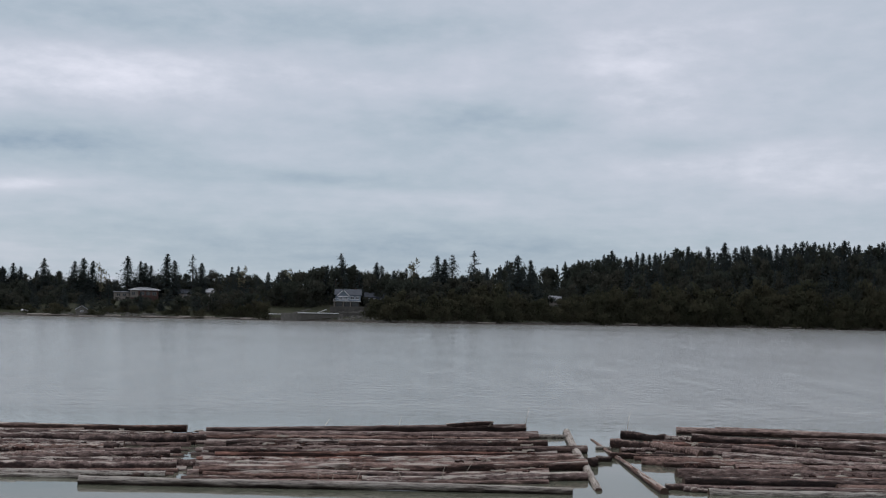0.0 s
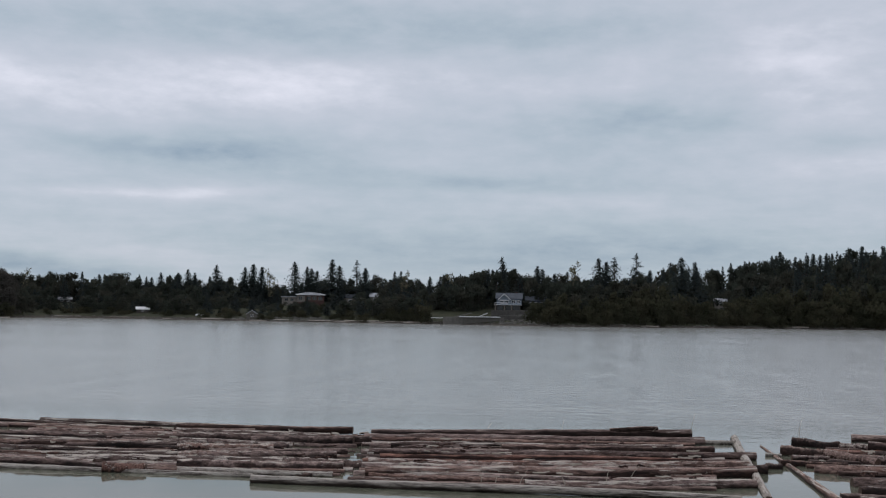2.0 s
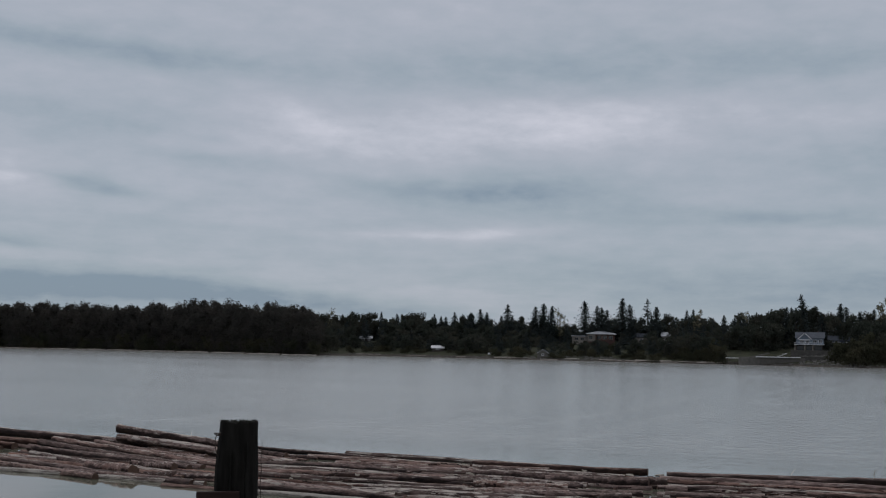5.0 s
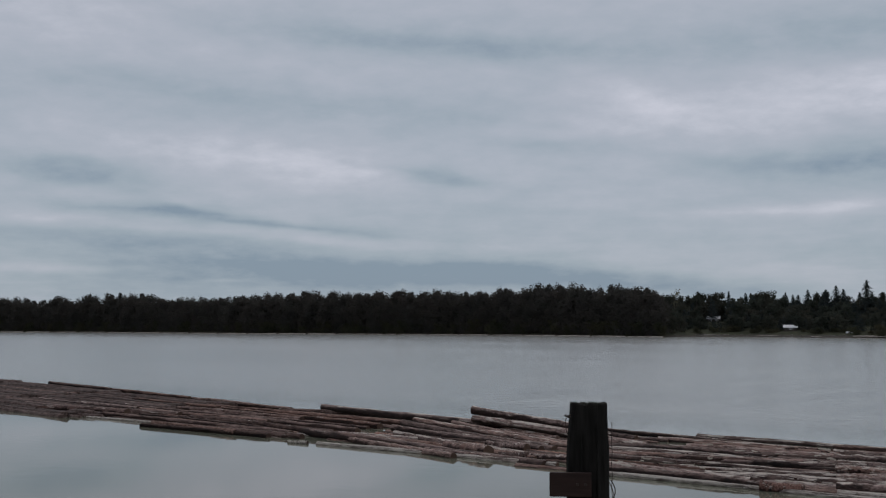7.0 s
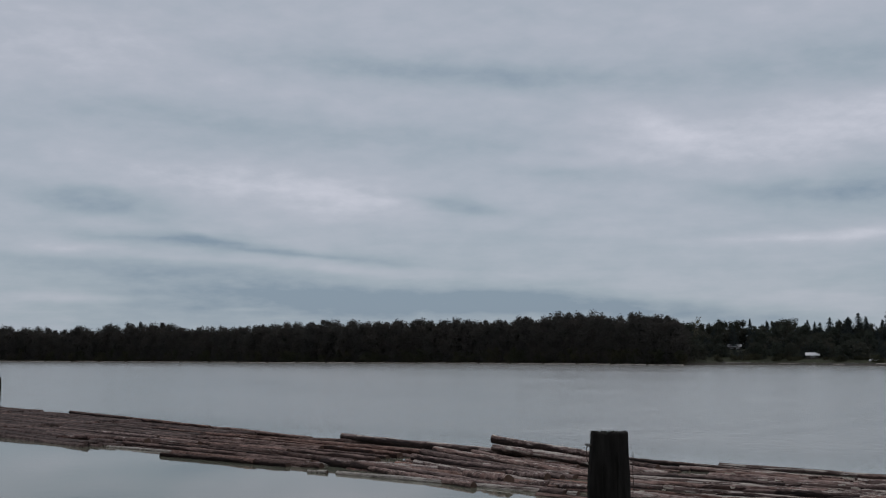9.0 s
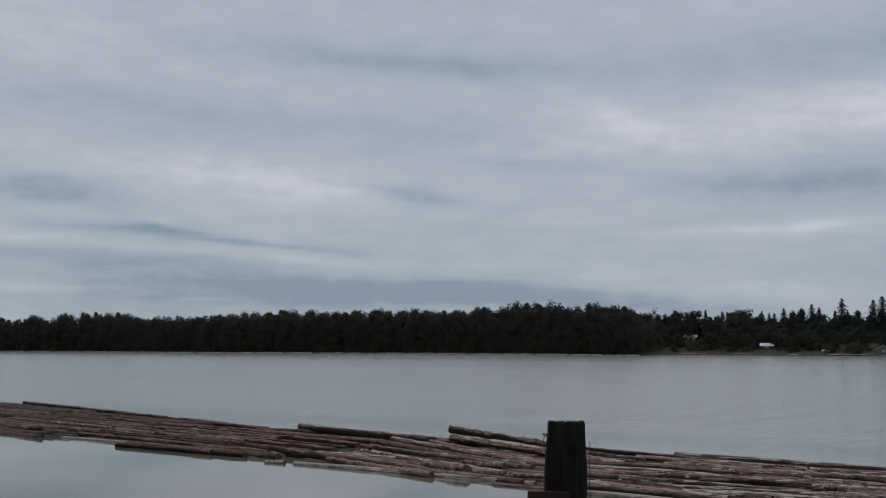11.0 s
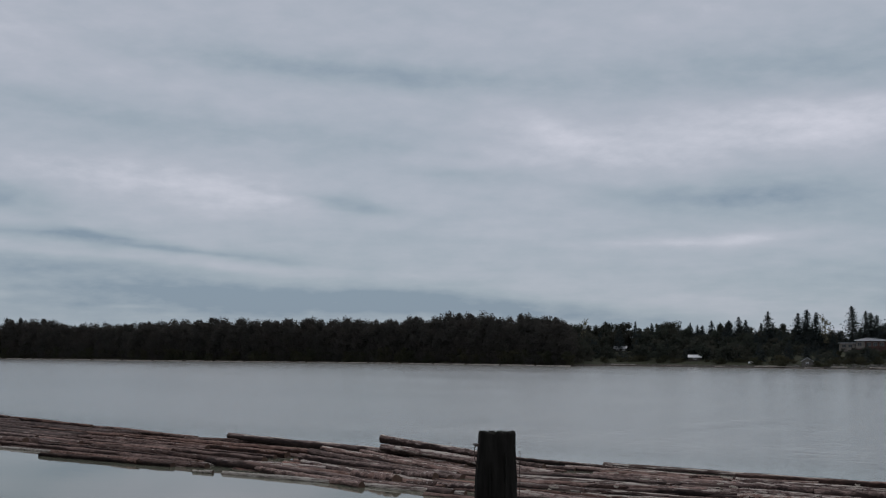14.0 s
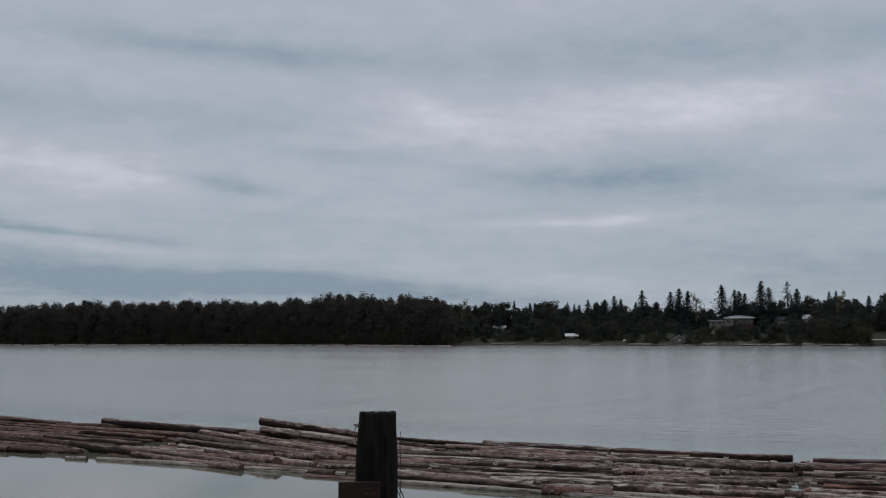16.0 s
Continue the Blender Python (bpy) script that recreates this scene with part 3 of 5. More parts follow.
CROSS = [
    (5.29, 47.87, 0.06, 4.58, 32.74, -0.02, 0.14, 'boomstick'),
    (6.36, 32.39, 0.05, 6.08, 45.97, -0.02, 0.10, 'tapered'),
    (3.98, 46.14, 0.06, 5.02, 46.33, 0.06, 0.09, 'boomstick'),
    (5.38, 39.25, 0.06, 5.89, 39.33, 0.06, 0.13, 'pale'),
    (5.81, 42.77, 0.05, 6.38, 42.69, 0.05, 0.06, 'boomstick'),
    (-8.00, 39.24, 0.02, -7.78, 39.28, 0.02, 0.10, 'boomstick')]
NEAR_RAFT = [
    (-28.32, 46.46, 0.10, -19.75, 44.63, 0.10, 0.10, 'pale'),
    (-27.88, 44.27, 0.10, -25.32, 43.98, 0.06, 0.17, 'log'),
    (-23.89, 46.84, 0.03, -12.77, 46.50, 0.03, 0.14, 'pale'),
    (-24.49, 44.41, 0.04, -13.72, 44.78, 0.06, 0.14, 'pale'),
    (-25.26, 40.56, 0.04, -18.26, 41.02, 0.06, 0.16, 'log'),
    (-22.03, 42.31, 0.02, -11.60, 42.21, 0.08, 0.20, 'log'),
    (-23.69, 37.62, 0.06, -16.28, 40.00, 0.06, 0.17, 'log'),
    (-17.69, 38.99, 0.06, -10.99, 39.98, 0.06, 0.17, 'pale'),
    (-22.00, 34.95, 0.10, -15.65, 34.27, 0.10, 0.13, 'pale'),
    (-17.59, 35.82, 0.10, -10.42, 37.90, 0.10, 0.13, 'pale'),
    (-21.56, 34.24, 0.06, -14.79, 33.63, 0.06, 0.17, 'log'),
    (-17.36, 34.52, 0.06, -9.95, 36.18, 0.06, 0.20, 'pale')]
NEAR_EDGE = [
    (-21.05, 33.26, 0.03, -10.22, 33.30, 0.03, 0.10, 'boomstick'),
    (-13.89, 34.11, 0.00, -8.55, 33.95, 0.00, 0.14, 'log'),
    (-14.93, 33.32, 0.10, -13.69, 33.62, 0.06, 0.20, 'red')]
ASKEW = [
    (-29.40, 46.22, 0.06, -35.35, 45.30, 0.75, 0.21, 'pale'),
    (-29.92, 46.91, 0.06, -34.13, 46.29, 0.55, 0.17, 'pale'),
    (-23.69, 42.08, -0.02, -34.04, 43.75, 0.50, 0.20, 'pale'),
    (-32.55, 44.77, 0.06, -46.29, 45.73, 0.35, 0.20, 'pale'),
    (-24.86, 39.28, -0.02, -36.68, 42.48, 0.34, 0.18, 'pale'),
    (-23.87, 39.33, -0.02, -34.39, 42.61, 0.30, 0.18, 'log'),
    (-25.98, 38.65, -0.02, -37.04, 41.99, 0.25, 0.17, 'log'),
    (-26.34, 38.23, -0.02, -35.80, 39.92, 0.20, 0.18, 'log'),
    (-25.69, 36.29, -0.02, -34.12, 38.20, 0.18, 0.16, 'pale'),
    (-28.20, 43.70, -0.02, -33.89, 44.15, 0.30, 0.17, 'log'),
    (-23.36, 34.14, -0.02, -38.05, 36.36, 0.16, 0.21, 'log'),
    (-26.57, 35.05, 0.16, -29.23, 35.77, 0.14, 0.24, 'log')]
ASKEW_EDGE = [
    (-27.25, 33.78, 0.05, -34.41, 35.66, 0.08, 0.15, 'log'),
    (-27.22, 40.69, 0.14, -28.94, 40.42, 0.12, 0.20, 'log'),
    (-26.40, 37.33, 0.12, -28.62, 37.68, 0.10, 0.18, 'log'),
    (-25.00, 35.43, 0.08, -26.05, 35.00, 0.08, 0.17, 'log'),
    (-23.34, 35.52, 0.06, -25.26, 35.55, 0.06, 0.14, 'pale'),
    (-22.92, 34.27, 0.03, -34.74, 34.01, 0.03, 0.11, 'boomstick'),
    (-24.84, 34.42, 0.03, -29.57, 34.89, 0.03, 0.15, 'log'),
    (-32.01, 37.75, 0.06, -36.90, 37.27, 0.10, 0.13, 'pale'),
    (-36.99, 36.31, 0.04, -40.20, 35.56, 0.04, 0.10, 'boomstick'),
    (-35.17, 33.88, 0.04, -36.12, 33.66, 0.04, 0.08, 'boomstick')]
FAR_RAFT = [
    (-48.47, 45.41, 0.12, -84.69, 52.36, 0.20, 0.15, 'dark'),
    (-40.23, 46.50, 0.10, -48.94, 44.91, 0.10, 0.14, 'dark'),
    (-37.60, 41.00, 0.08, -67.30, 45.74, 0.10, 0.18, 'dark'),
    (-37.89, 42.95, 0.10, -54.85, 44.54, 0.10, 0.16, 'dark'),
    (-43.14, 41.13, 0.10, -67.33, 43.26, 0.10, 0.17, 'dark'),
    (-36.72, 38.53, 0.06, -58.17, 41.06, 0.10, 0.20, 'dark'),
    (-43.06, 38.80, 0.10, -67.73, 41.14, 0.10, 0.17, 'log'),
    (-36.67, 37.03, 0.06, -48.60, 38.39, 0.10, 0.20, 'dark'),
    (-50.47, 39.12, 0.12, -64.65, 38.54, 0.12, 0.16, 'log'),
    (-38.21, 35.76, 0.06, -54.15, 36.84, 0.08, 0.19, 'dark'),
    (-53.36, 37.82, 0.16, -60.09, 36.52, 0.14, 0.22, 'dark'),
    (-36.92, 35.22, 0.06, -46.72, 35.24, 0.06, 0.16, 'dark')]
FAR_EDGE = [
    (-38.42, 34.63, 0.04, -47.26, 34.34, 0.04, 0.15, 'dark'),
    (-47.06, 36.00, 0.02, -54.00, 35.73, 0.02, 0.08, 'boomstick'),
    (-40.52, 34.52, 0.10, -47.45, 35.13, 0.10, 0.14, 'dark'),
    (-39.44, 34.56, 0.05, -44.72, 34.69, 0.05, 0.08, 'boomstick')]

for seed, rows in enumerate((UPPER_RAFT, MID_RAFT, LOWER_RAFT, LOWER_EDGE, NEAR_RAFT, NEAR_EDGE, ASKEW, ASKEW_EDGE, FAR_RAFT, FAR_EDGE)):
    lay(rows, seed * 3)
lay(CROSS, 50, "pale weathered cross log between two rafts")


def splinter(x, y, z, h, lean, turn, r=0.012):
    V, F = [], []
    for i in range(4):
        u = i / 3
        for k in range(5):
            a = 2 * math.pi * k / 5
            rr = r * (1 - 0.7 * u)
            V.append((rr * math.cos(a) + 0.18 * h * u * u, rr * math.sin(a), h * u))
    for i in range(3):
        for k in range(5):
            F.append((i * 5 + k, i * 5 + (k + 1) % 5, (i + 1) * 5 + (k + 1) % 5, (i + 1) * 5 + k))
    F.append((15, 16, 17, 18, 19))
    ob = new("broken_branch", mesh_ob("broken_branch", V, F, M_SPLINT, True))
    ob.matrix_world = pose(x, y, z, 0, lean, turn)
    return tagged(ob, "pale broken branch sticking up from a log", "branch", "broken branches")


for x, y, z, h, lean, turn in ((-2.3, 33.2, 0.42, 0.6, 18, 10), (-1.0, 33.3, 0.45, 0.75, -28, 0), (0.15, 33.3, 0.5, 0.55, 12, 60), (0.75, 33.5, 0.5, 0.8, 22, -10),
                               (-3.0, 33.3, 0.4, 0.5, 3, 0), (-3.4, 33.2, 0.4, 0.45, -4, 40), (-1.6, 46.9, 0.66, 0.5, 4, 0), (2.0, 46.9, 0.66, 0.45, 35, 0),
                               (-4.6, 46.9, 0.6, 0.4, 25, 0), (9.6, 41.0, 0.45, 0.75, 42, 0), (8.6, 42.5, 0.5, 0.5, 5, 0), (13.3, 43.0, 0.45, 0.4, -10, 0),
                               (3.55, 47.4, 0.6, 1.1, 1, 0), (7.6, 46.6, 0.6, 1.0, -2, 0), (15.2, 37.0, 0.4, 0.5, -20, 0), (-0.2, 44.0, 0.4, 0.4, -15, 0),
                               (-31.6, 45.9, 0.75, 0.5, 3, 0)):
    splinter(x, y, z - 0.33, h * 0.75, lean, turn)

def bark_debris(name, mat, count, seed, label):
    """Torn bark and wood chips lying over the rafts: thin uneven slivers."""
    rng = random.Random(seed)
    V, F = [], []
    for i in range(count):
        x = rng.uniform(-22, 17)
        if -8.8 < x < -7.2 or 3.6 < x < 7.4:
            continue
        y, z = rng.uniform(34.6, 45.0), rng.uniform(0.07, 0.15)
        L, w, h = rng.uniform(0.12, 0.55), rng.uniform(0.03, 0.09), rng.uniform(0.02, 0.06)
        a = radians(rng.gauss(0, 22))
        base = len(V)
        for u, wu in ((-0.5, 0.3), (-0.15, 1.0), (0.2, 0.8), (0.5, 0.2)):
            lift = rng.uniform(-0.02, 0.03)
            for q, t in ((-1, 0), (1, 0), (0.5, 1), (-0.5, 1)):
                px, py = u * L, q * w * wu
                V.append((x + px * math.cos(a) - py * math.sin(a), y + px * math.sin(a) + py * math.cos(a), z + lift + t * h))
        for k in range(3):
            o = base + 4 * k
            F += [(o + c, o + (c + 1) % 4, o + 4 + (c + 1) % 4, o + 4 + c) for c in range(4)]
        F += [(base + 3, base + 2, base + 1, base), (base + 12, base + 13, base + 14, base + 15)]
    return tagged(new(name, mesh_ob(name, V, F, mat)), label, "debris", kind="stuff")


bark_debris("bark_debris", M_BARKRED, 420, 61, "torn dark brown bark scattered over the log rafts")
bark_debris("wood_chips", M_SPLINT, 220, 62, "pale wood chips and slivers scattered over the log rafts")


# ---- far log boom, trees ----
def far_raft():
    rng = random.Random(5)
    body, ends = STOCK["log"][2]
    base = np.array([v.co for v in body.vertices])
    faces = np.array([list(p.vertices) for p in body.polygons])
    last = len(base) - 14
    caps = [(o, o + k, o + k + 1, o + k + 2) for o in (0, last) for k in range(1, 13, 2)]
    faces = np.concatenate([faces, np.array(caps)])
    V, Fc, n = [], [], 0
    for x0, x1 in ((-70, -54), (-88, -70.5), (-106, -88.5), (-126, -106.5)):
        mid = -(x0 + x1) / 2
        ya = 34.3 + (mid - 48) * 0.088
        yb = 46.6 + (mid - 55) * 0.165
        for layer in range(2):
            y = ya + 0.3 * layer
            while y < yb:
                r = rng.uniform(0.13, 0.23)
                a, b = x0 + rng.uniform(-0.4, 1.2), x1 - rng.uniform(-0.4, 1.2)
                th = radians(rng.uniform(-1.2, 1.2) - 6)
                p = base * np.array([b - a, r, r])
                q = np.stack([p[:, 0] * math.cos(th) - p[:, 1] * math.sin(th) + (a + b) / 2,
                              p[:, 0] * math.sin(th) + p[:, 1] * math.cos(th) + y,
                              p[:, 2] + (-0.05 if layer == 0 else 0.05) + rng.uniform(-0.04, 0.06)], 1)
                V.append(q)
                Fc.append(faces + n)
                n += len(base)
                y += rng.uniform(0.35, 0.5) if layer == 0 else rng.uniform(0.5, 1.0)
    me = mesh_ob("log_raft", np.concatenate(V), np.concatenate(Fc), M_BARKFAR, True)
    return tagged(new("log_raft", me), "long raft of brown floating logs stretching away upstream", "logs", kind="stuff")


far_raft()


def quads(pts, normals, sizes, rng, aspect=0.7):
    """Leaf clumps: one irregular four-sided blade for each point."""
    n = len(pts)
    t = rng.normal(size=(n, 3))
    normals = normals / (np.linalg.norm(normals, axis=1, keepdims=True) + 1e-9)
    t -= (t * normals).sum(1, keepdims=True) * normals
    t /= np.linalg.norm(t, axis=1, keepdims=True) + 1e-9
    b = np.cross(normals, t)
    s = sizes[:, None]
    j = rng.uniform(0.6, 1.2, (4, n, 1))
    V = np.stack([pts - t * s * j[0], pts - b * s * aspect * j[1], pts + t * s * j[2], pts + b * s * aspect * j[3]], 1).reshape(-1, 3)
    F = np.arange(4 * n).reshape(n, 4)
    return V, F


def crown_round(seed, h=12.0, w=4.0, n=1300, low=0.0, size=(0.3, 0.62), lobes=13):
    rng = np.random.default_rng(seed)
    P, Nn = [], []
    for k in range(lobes):
        u = low + (0.93 - low) * (k + rng.uniform(0.2, 0.9)) / lobes
        spread = w * (0.75 if u < 0.6 else 0.75 - (u - 0.6) * 1.1)
        c = np.array([rng.normal() * spread * 0.5, rng.normal() * spread * 0.5, u * h])
        rad = np.array([1, 1, 0.9 if h < 20 else 1.5]) * w * rng.uniform(0.34, 0.56) * (1.0 if u < 0.7 else 0.75)
        d = rng.normal(size=(n // lobes, 3))
        d /= np.linalg.norm(d, axis=1, keepdims=True)
        P.append(c + d * rad * rng.uniform(0.35, 1.12, (len(d), 1)))
        Nn.append(d + 0.7 * rng.normal(size=d.shape))
    P, Nn = np.concatenate(P), np.concatenate(Nn)
    Nn[:, 2] *= 0.3
    keep = P[:, 2] > low * h * 0.6
    P, Nn = P[keep], Nn[keep]
    P[:, 2] *= h / P[:, 2].max()
    return quads(P, Nn, rng.uniform(*size, len(P)), rng)


def crown_conifer(seed, h=20.0, w=3.0, levels=30, sparse=0.0, power=0.8, low=0.04, dense=(9, 13)):
    rng = np.random.default_rng(seed)
    P, Nn, S = [], [], []
    for k in range(levels):
        u = low + (1 - low) * (k + rng.uniform(-0.3, 0.3)) / levels
        R = w * (max(0.02, 1 - u)) ** power * rng.uniform(0.7, 1.18) + 0.10
        for j in range(int(rng.integers(*dense))):
            if rng.random() < sparse:
                continue
            a = rng.uniform(0, 2 * math.pi)
            L = R * rng.uniform(0.5, 1.12)
            for q in (0.3, 0.65, 1.0):
                if L * q < 0.15 and q < 1:
                    continue
                P.append((L * q * math.cos(a), L * q * math.sin(a), h * u - 0.34 * L * q ** 1.5 + rng.normal() * 0.22))
                Nn.append((math.cos(a) + rng.normal() * 0.6, math.sin(a) + rng.normal() * 0.6, 0.7 + rng.normal() * 0.3))
                S.append(rng.uniform(0.34, 0.66) * (0.36 + 0.64 * R / w) * (1.0 if dense[1] > 10 else 1.5))
    for zz in (0.2, 0.5, 0.8):
        P.append((0, 0, h - zz))
        Nn.append((rng.normal(), rng.normal(), 0.1))
        S.append(0.12 + zz * 0.15)
    return quads(np.array(P), np.array(Nn), np.array(S), rng, 0.6)


def trunk_mesh(seed, h, r, limbs, limb_len):
    rng = random.Random(seed)
    V, F = [], []

    def tube(a, b, ra, rb, sides=6, rings=4):
        base = len(V)
        a, b = Vector(a), Vector(b)
        d = (b - a).normalized()
        s = d.orthogonal().normalized()
        t = d.cross(s)
        for i in range(rings):
            u = i / (rings - 1)
            c = a.lerp(b, u) + Vector((rng.uniform(-1, 1), rng.uniform(-1, 1), 0)) * ra * 0.25 * (0 < i)
            rr = ra + (rb - ra) * u
            for k in range(sides):
                q = 2 * math.pi * k / sides
                V.append(tuple(c + (s * math.cos(q) + t * math.sin(q)) * rr))
        for i in range(rings - 1):
            for k in range(sides):
                p, n = base + i * sides + k, base + i * sides + (k + 1) % sides
                F.append((p, n, n + sides, p + sides))

    tube((0, 0, -0.8), (0, 0, h * 0.96), r, r * 0.12, 7, 6)
    for k in range(limbs):
        u = rng.uniform(0.25, 0.8)
        a = rng.uniform(0, 6.28)
        L = limb_len * rng.uniform(0.6, 1.1) * (1.1 - u)
        tube((0, 0, h * u), (L * math.cos(a), L * math.sin(a), h * u + L * 0.8), r * 0.4, r * 0.06, 5, 3)
    return V, F


class Kind:
    def __init__(self, name, label, h, crown, trunk, mat):
        self.name, self.label, self.h = name, label, h
        self.V, self.F = crown
        self.TV, self.TF = trunk
        self.mat = mat
        self.crown = mesh_ob("crown", self.V, self.F, mat)
        self.trunk = mesh_ob("trunk", self.TV, self.TF, M_TRUNK, True)


CON_L, THIN_L = "tall dark green spired conifer on the far bank", "thin-crowned conifer with gaps between its boughs"
DEC_L, COT_L = "dark green broadleaf tree on the far bank", "tall brownish green cottonwood in the waterside wood"
PALE_L, WIL_L = "sparse pale-leaved tree with bare limbs showing", "olive green willow bush at the water's edge"
CON = [Kind("conifer", CON_L, 20.0, crown_conifer(s, 20, w, lv, sp, pw), trunk_mesh(s, 20, 0.32, 0, 0), M_CON)
       for s, w, lv, sp, pw in ((1, 5.2, 62, 0, 0.72), (2, 4.2, 62, 0, 0.62), (3, 5.8, 58, 0.05, 0.8), (4, 3.6, 60, 0.03, 0.55), (5, 4.7, 60, 0.05, 0.7))]
THIN = [Kind("conifer", THIN_L, 20.0, crown_conifer(s, 20, 4.8, 34, 0.25, 0.75), trunk_mesh(s, 20, 0.3, 0, 0), M_CON) for s in (21, 22)]
DEC = [Kind("broadleaf_tree", DEC_L, 12.0, crown_round(s, 12, w, 2800, 0.0, (0.16, 0.38), 22), trunk_mesh(s, 11, 0.3, 6, 3.5), M_DEC) for s, w in ((31, 3.8), (32, 4.6), (33, 3.4), (34, 4.2))]
COT = [Kind("cottonwood_tree", COT_L, 24.0, crown_round(s, 24, w, 4800, 0.0, (0.20, 0.44), 36), trunk_mesh(s, 22, 0.45, 8, 6), M_COT)
       for s, w in ((41, 5.0), (42, 6.0), (43, 4.6), (44, 5.4), (45, 6.4))]
PALE = [Kind("thin_tree", PALE_L, 14.0, crown_round(s, 14, 3.0, 330, 0.25, (0.2, 0.4), 14), trunk_mesh(s, 13.5, 0.28, 14, 6), M_PALE) for s in (51, 52)]
WIL = [Kind("willow_bush", WIL_L, 6.0, crown_round(s, 6, w, 900, 0.0, (0.22, 0.48), 11), trunk_mesh(s, 4.5, 0.14, 7, 3), M_WIL) for s, w in ((61, 3.4), (62, 4.0), (63, 3.0), (64, 3.6))]
# the same kinds with larger clumps, for the depth of the woods
DEEP = {}
for ks, arg in ((DEC, lambda k: (12, 4.2, 640, 0.0, (0.36, 0.72), 18)), (COT, lambda k: (24, 5.0, 1300, 0.0, (0.36, 0.8), 34)), (WIL, lambda k: (6, 3.7, 620, 0.0, (0.24, 0.5), 14))):
    for n, k in enumerate(ks):
        DEEP[k] = Kind(k.name, k.label, k.h, crown_round(200 + n + int(k.h), *arg(k)), (k.TV, k.TF), k.mat)
for n, k in enumerate(CON):
    DEEP[k] = Kind(k.name, k.label, k.h, crown_conifer(300 + n, 20, 4.6, 30, 0, 0.68, 0.04, (5, 8)), (k.TV, k.TF), k.mat)


def plant(kind, x, y, z, height, turn, wide=1.0):
    """One tree with its trunk and crown, scaled to its height."""
    s = height / kind.h
    e = new(kind.name)
    e.empty_display_size = 0.5
    e.matrix_world = pose(x, y, z, 0, 0, turn) @ Matrix.Diagonal((s * wide, s * wide, s, 1))
    for nm, me in (("trunk", kind.trunk), ("crown", kind.crown)):
        c = new(nm, me)
        c.parent = e
    return tagged(e, kind.label, "tree", "trees of the far bank")


class Wood:
    """Many trees in one mesh, where nobody could count them."""
    def __init__(self):
        self.V, self.F, self.n = {}, {}, {}

    def add(self, kind, x, y, z, height, turn, wide=1.0):
        s = height / kind.h
        c, d = math.cos(radians(turn)), math.sin(radians(turn))
        for mat, VV, FF in ((kind.mat, kind.V, kind.F), (M_TRUNK, np.array(kind.TV[:42]), kind.TF[:35])):
            p = np.asarray(VV) * np.array([s * wide, s * wide, s])
            q = np.stack([p[:, 0] * c - p[:, 1] * d + x, p[:, 0] * d + p[:, 1] * c + y, p[:, 2] + z], 1)
            k = mat.name
            self.n.setdefault(k, 0)
            self.V.setdefault(k, []).append(q)
            self.F.setdefault(k, []).append(np.asarray(FF) + self.n[k])
            self.n[k] += len(q)

    def finish(self, name, label):
        top = tagged(new(name), label, "woods", kind="stuff")
        for k in self.V:
            me = mesh_ob("foliage" if "bark" not in k else "trunks", np.concatenate(self.V[k]), np.concatenate(self.F[k]), bpy.data.materials[k])
            c = new(me.name, me)
            c.parent = top


# top of the woods, in degrees above the eye's level, one for each degree from -22 to 63
SKYLINE = [3.29, 3.29, 3.18, 3.28, 3.31, 3.28, 3.13, 3.11, 3.01, 3.08, 3.14, 2.98, 3.0, 2.8, 2.89, 2.62, 2.44, 2.2, 2.37, 2.48, 2.21, 1.86, 2.03, 1.81, 2.07,
    1.98, 1.94, 2.39, 2.21, 1.94, 1.86, 1.62, 1.92, 1.84, 1.55, 1.46, 1.44, 1.29, 1.14, 1.35, 1.42, 1.51, 1.36, 1.54, 1.31, 1.5, 1.64, 1.56, 1.55,
    1.62, 1.37, 1.74, 1.94, 2.04, 1.95, 2.01, 2.02, 1.99, 1.85, 1.78, 1.78, 1.78, 1.68, 1.7, 1.66, 1.7, 1.63, 1.69, 1.58, 1.49, 1.57, 1.48, 1.41,
    1.31, 1.28, 1.32, 1.43, 1.45, 1.51, 1.28, 1.26, 1.18, 1.26, 1.31, 1.25, 1.25]
# single conifers that stand out: degrees round, degrees up
SPIRES = [(19.18, 2.11), (17.41, 2.19), (17.81, 2.02), (16.99, 2.04), (15.38, 2.34), (14.77, 2.11), (14.56, 2.04), (14.29, 1.91), (13.54, 2.48), (13.18, 2.19),
    (12.33, 2.51), (11.89, 2.11), (5.09, 2.79), (3.34, 2.32), (3.09, 2.19), (0.31, 2.75), (-0.06, 2.59), (-0.45, 2.83), (-1.52, 3.04), (-3.69, 2.83),
    (-4.34, 2.61), (-8.32, 3.14), (-12.01, 3.35), (-13.75, 3.55), (-14.78, 3.42), (-15.39, 3.37), (-15.83, 3.29), (-16.51, 3.48), (-17.03, 3.56),
    (-17.34, 3.64), (-17.9, 3.61), (-19.24, 3.69), (-19.87, 3.45), (-20.74, 3.5), (-20.94, 3.61), (21.82, 1.67), (21.0, 1.68), (20.54, 1.85), (20.21,
    1.68)]


def skyline(az):
    return float(np.interp(az, np.arange(-22, 64), SKYLINE)) + float(np.interp(az, (-14, -9), (0.16, 0.0)))


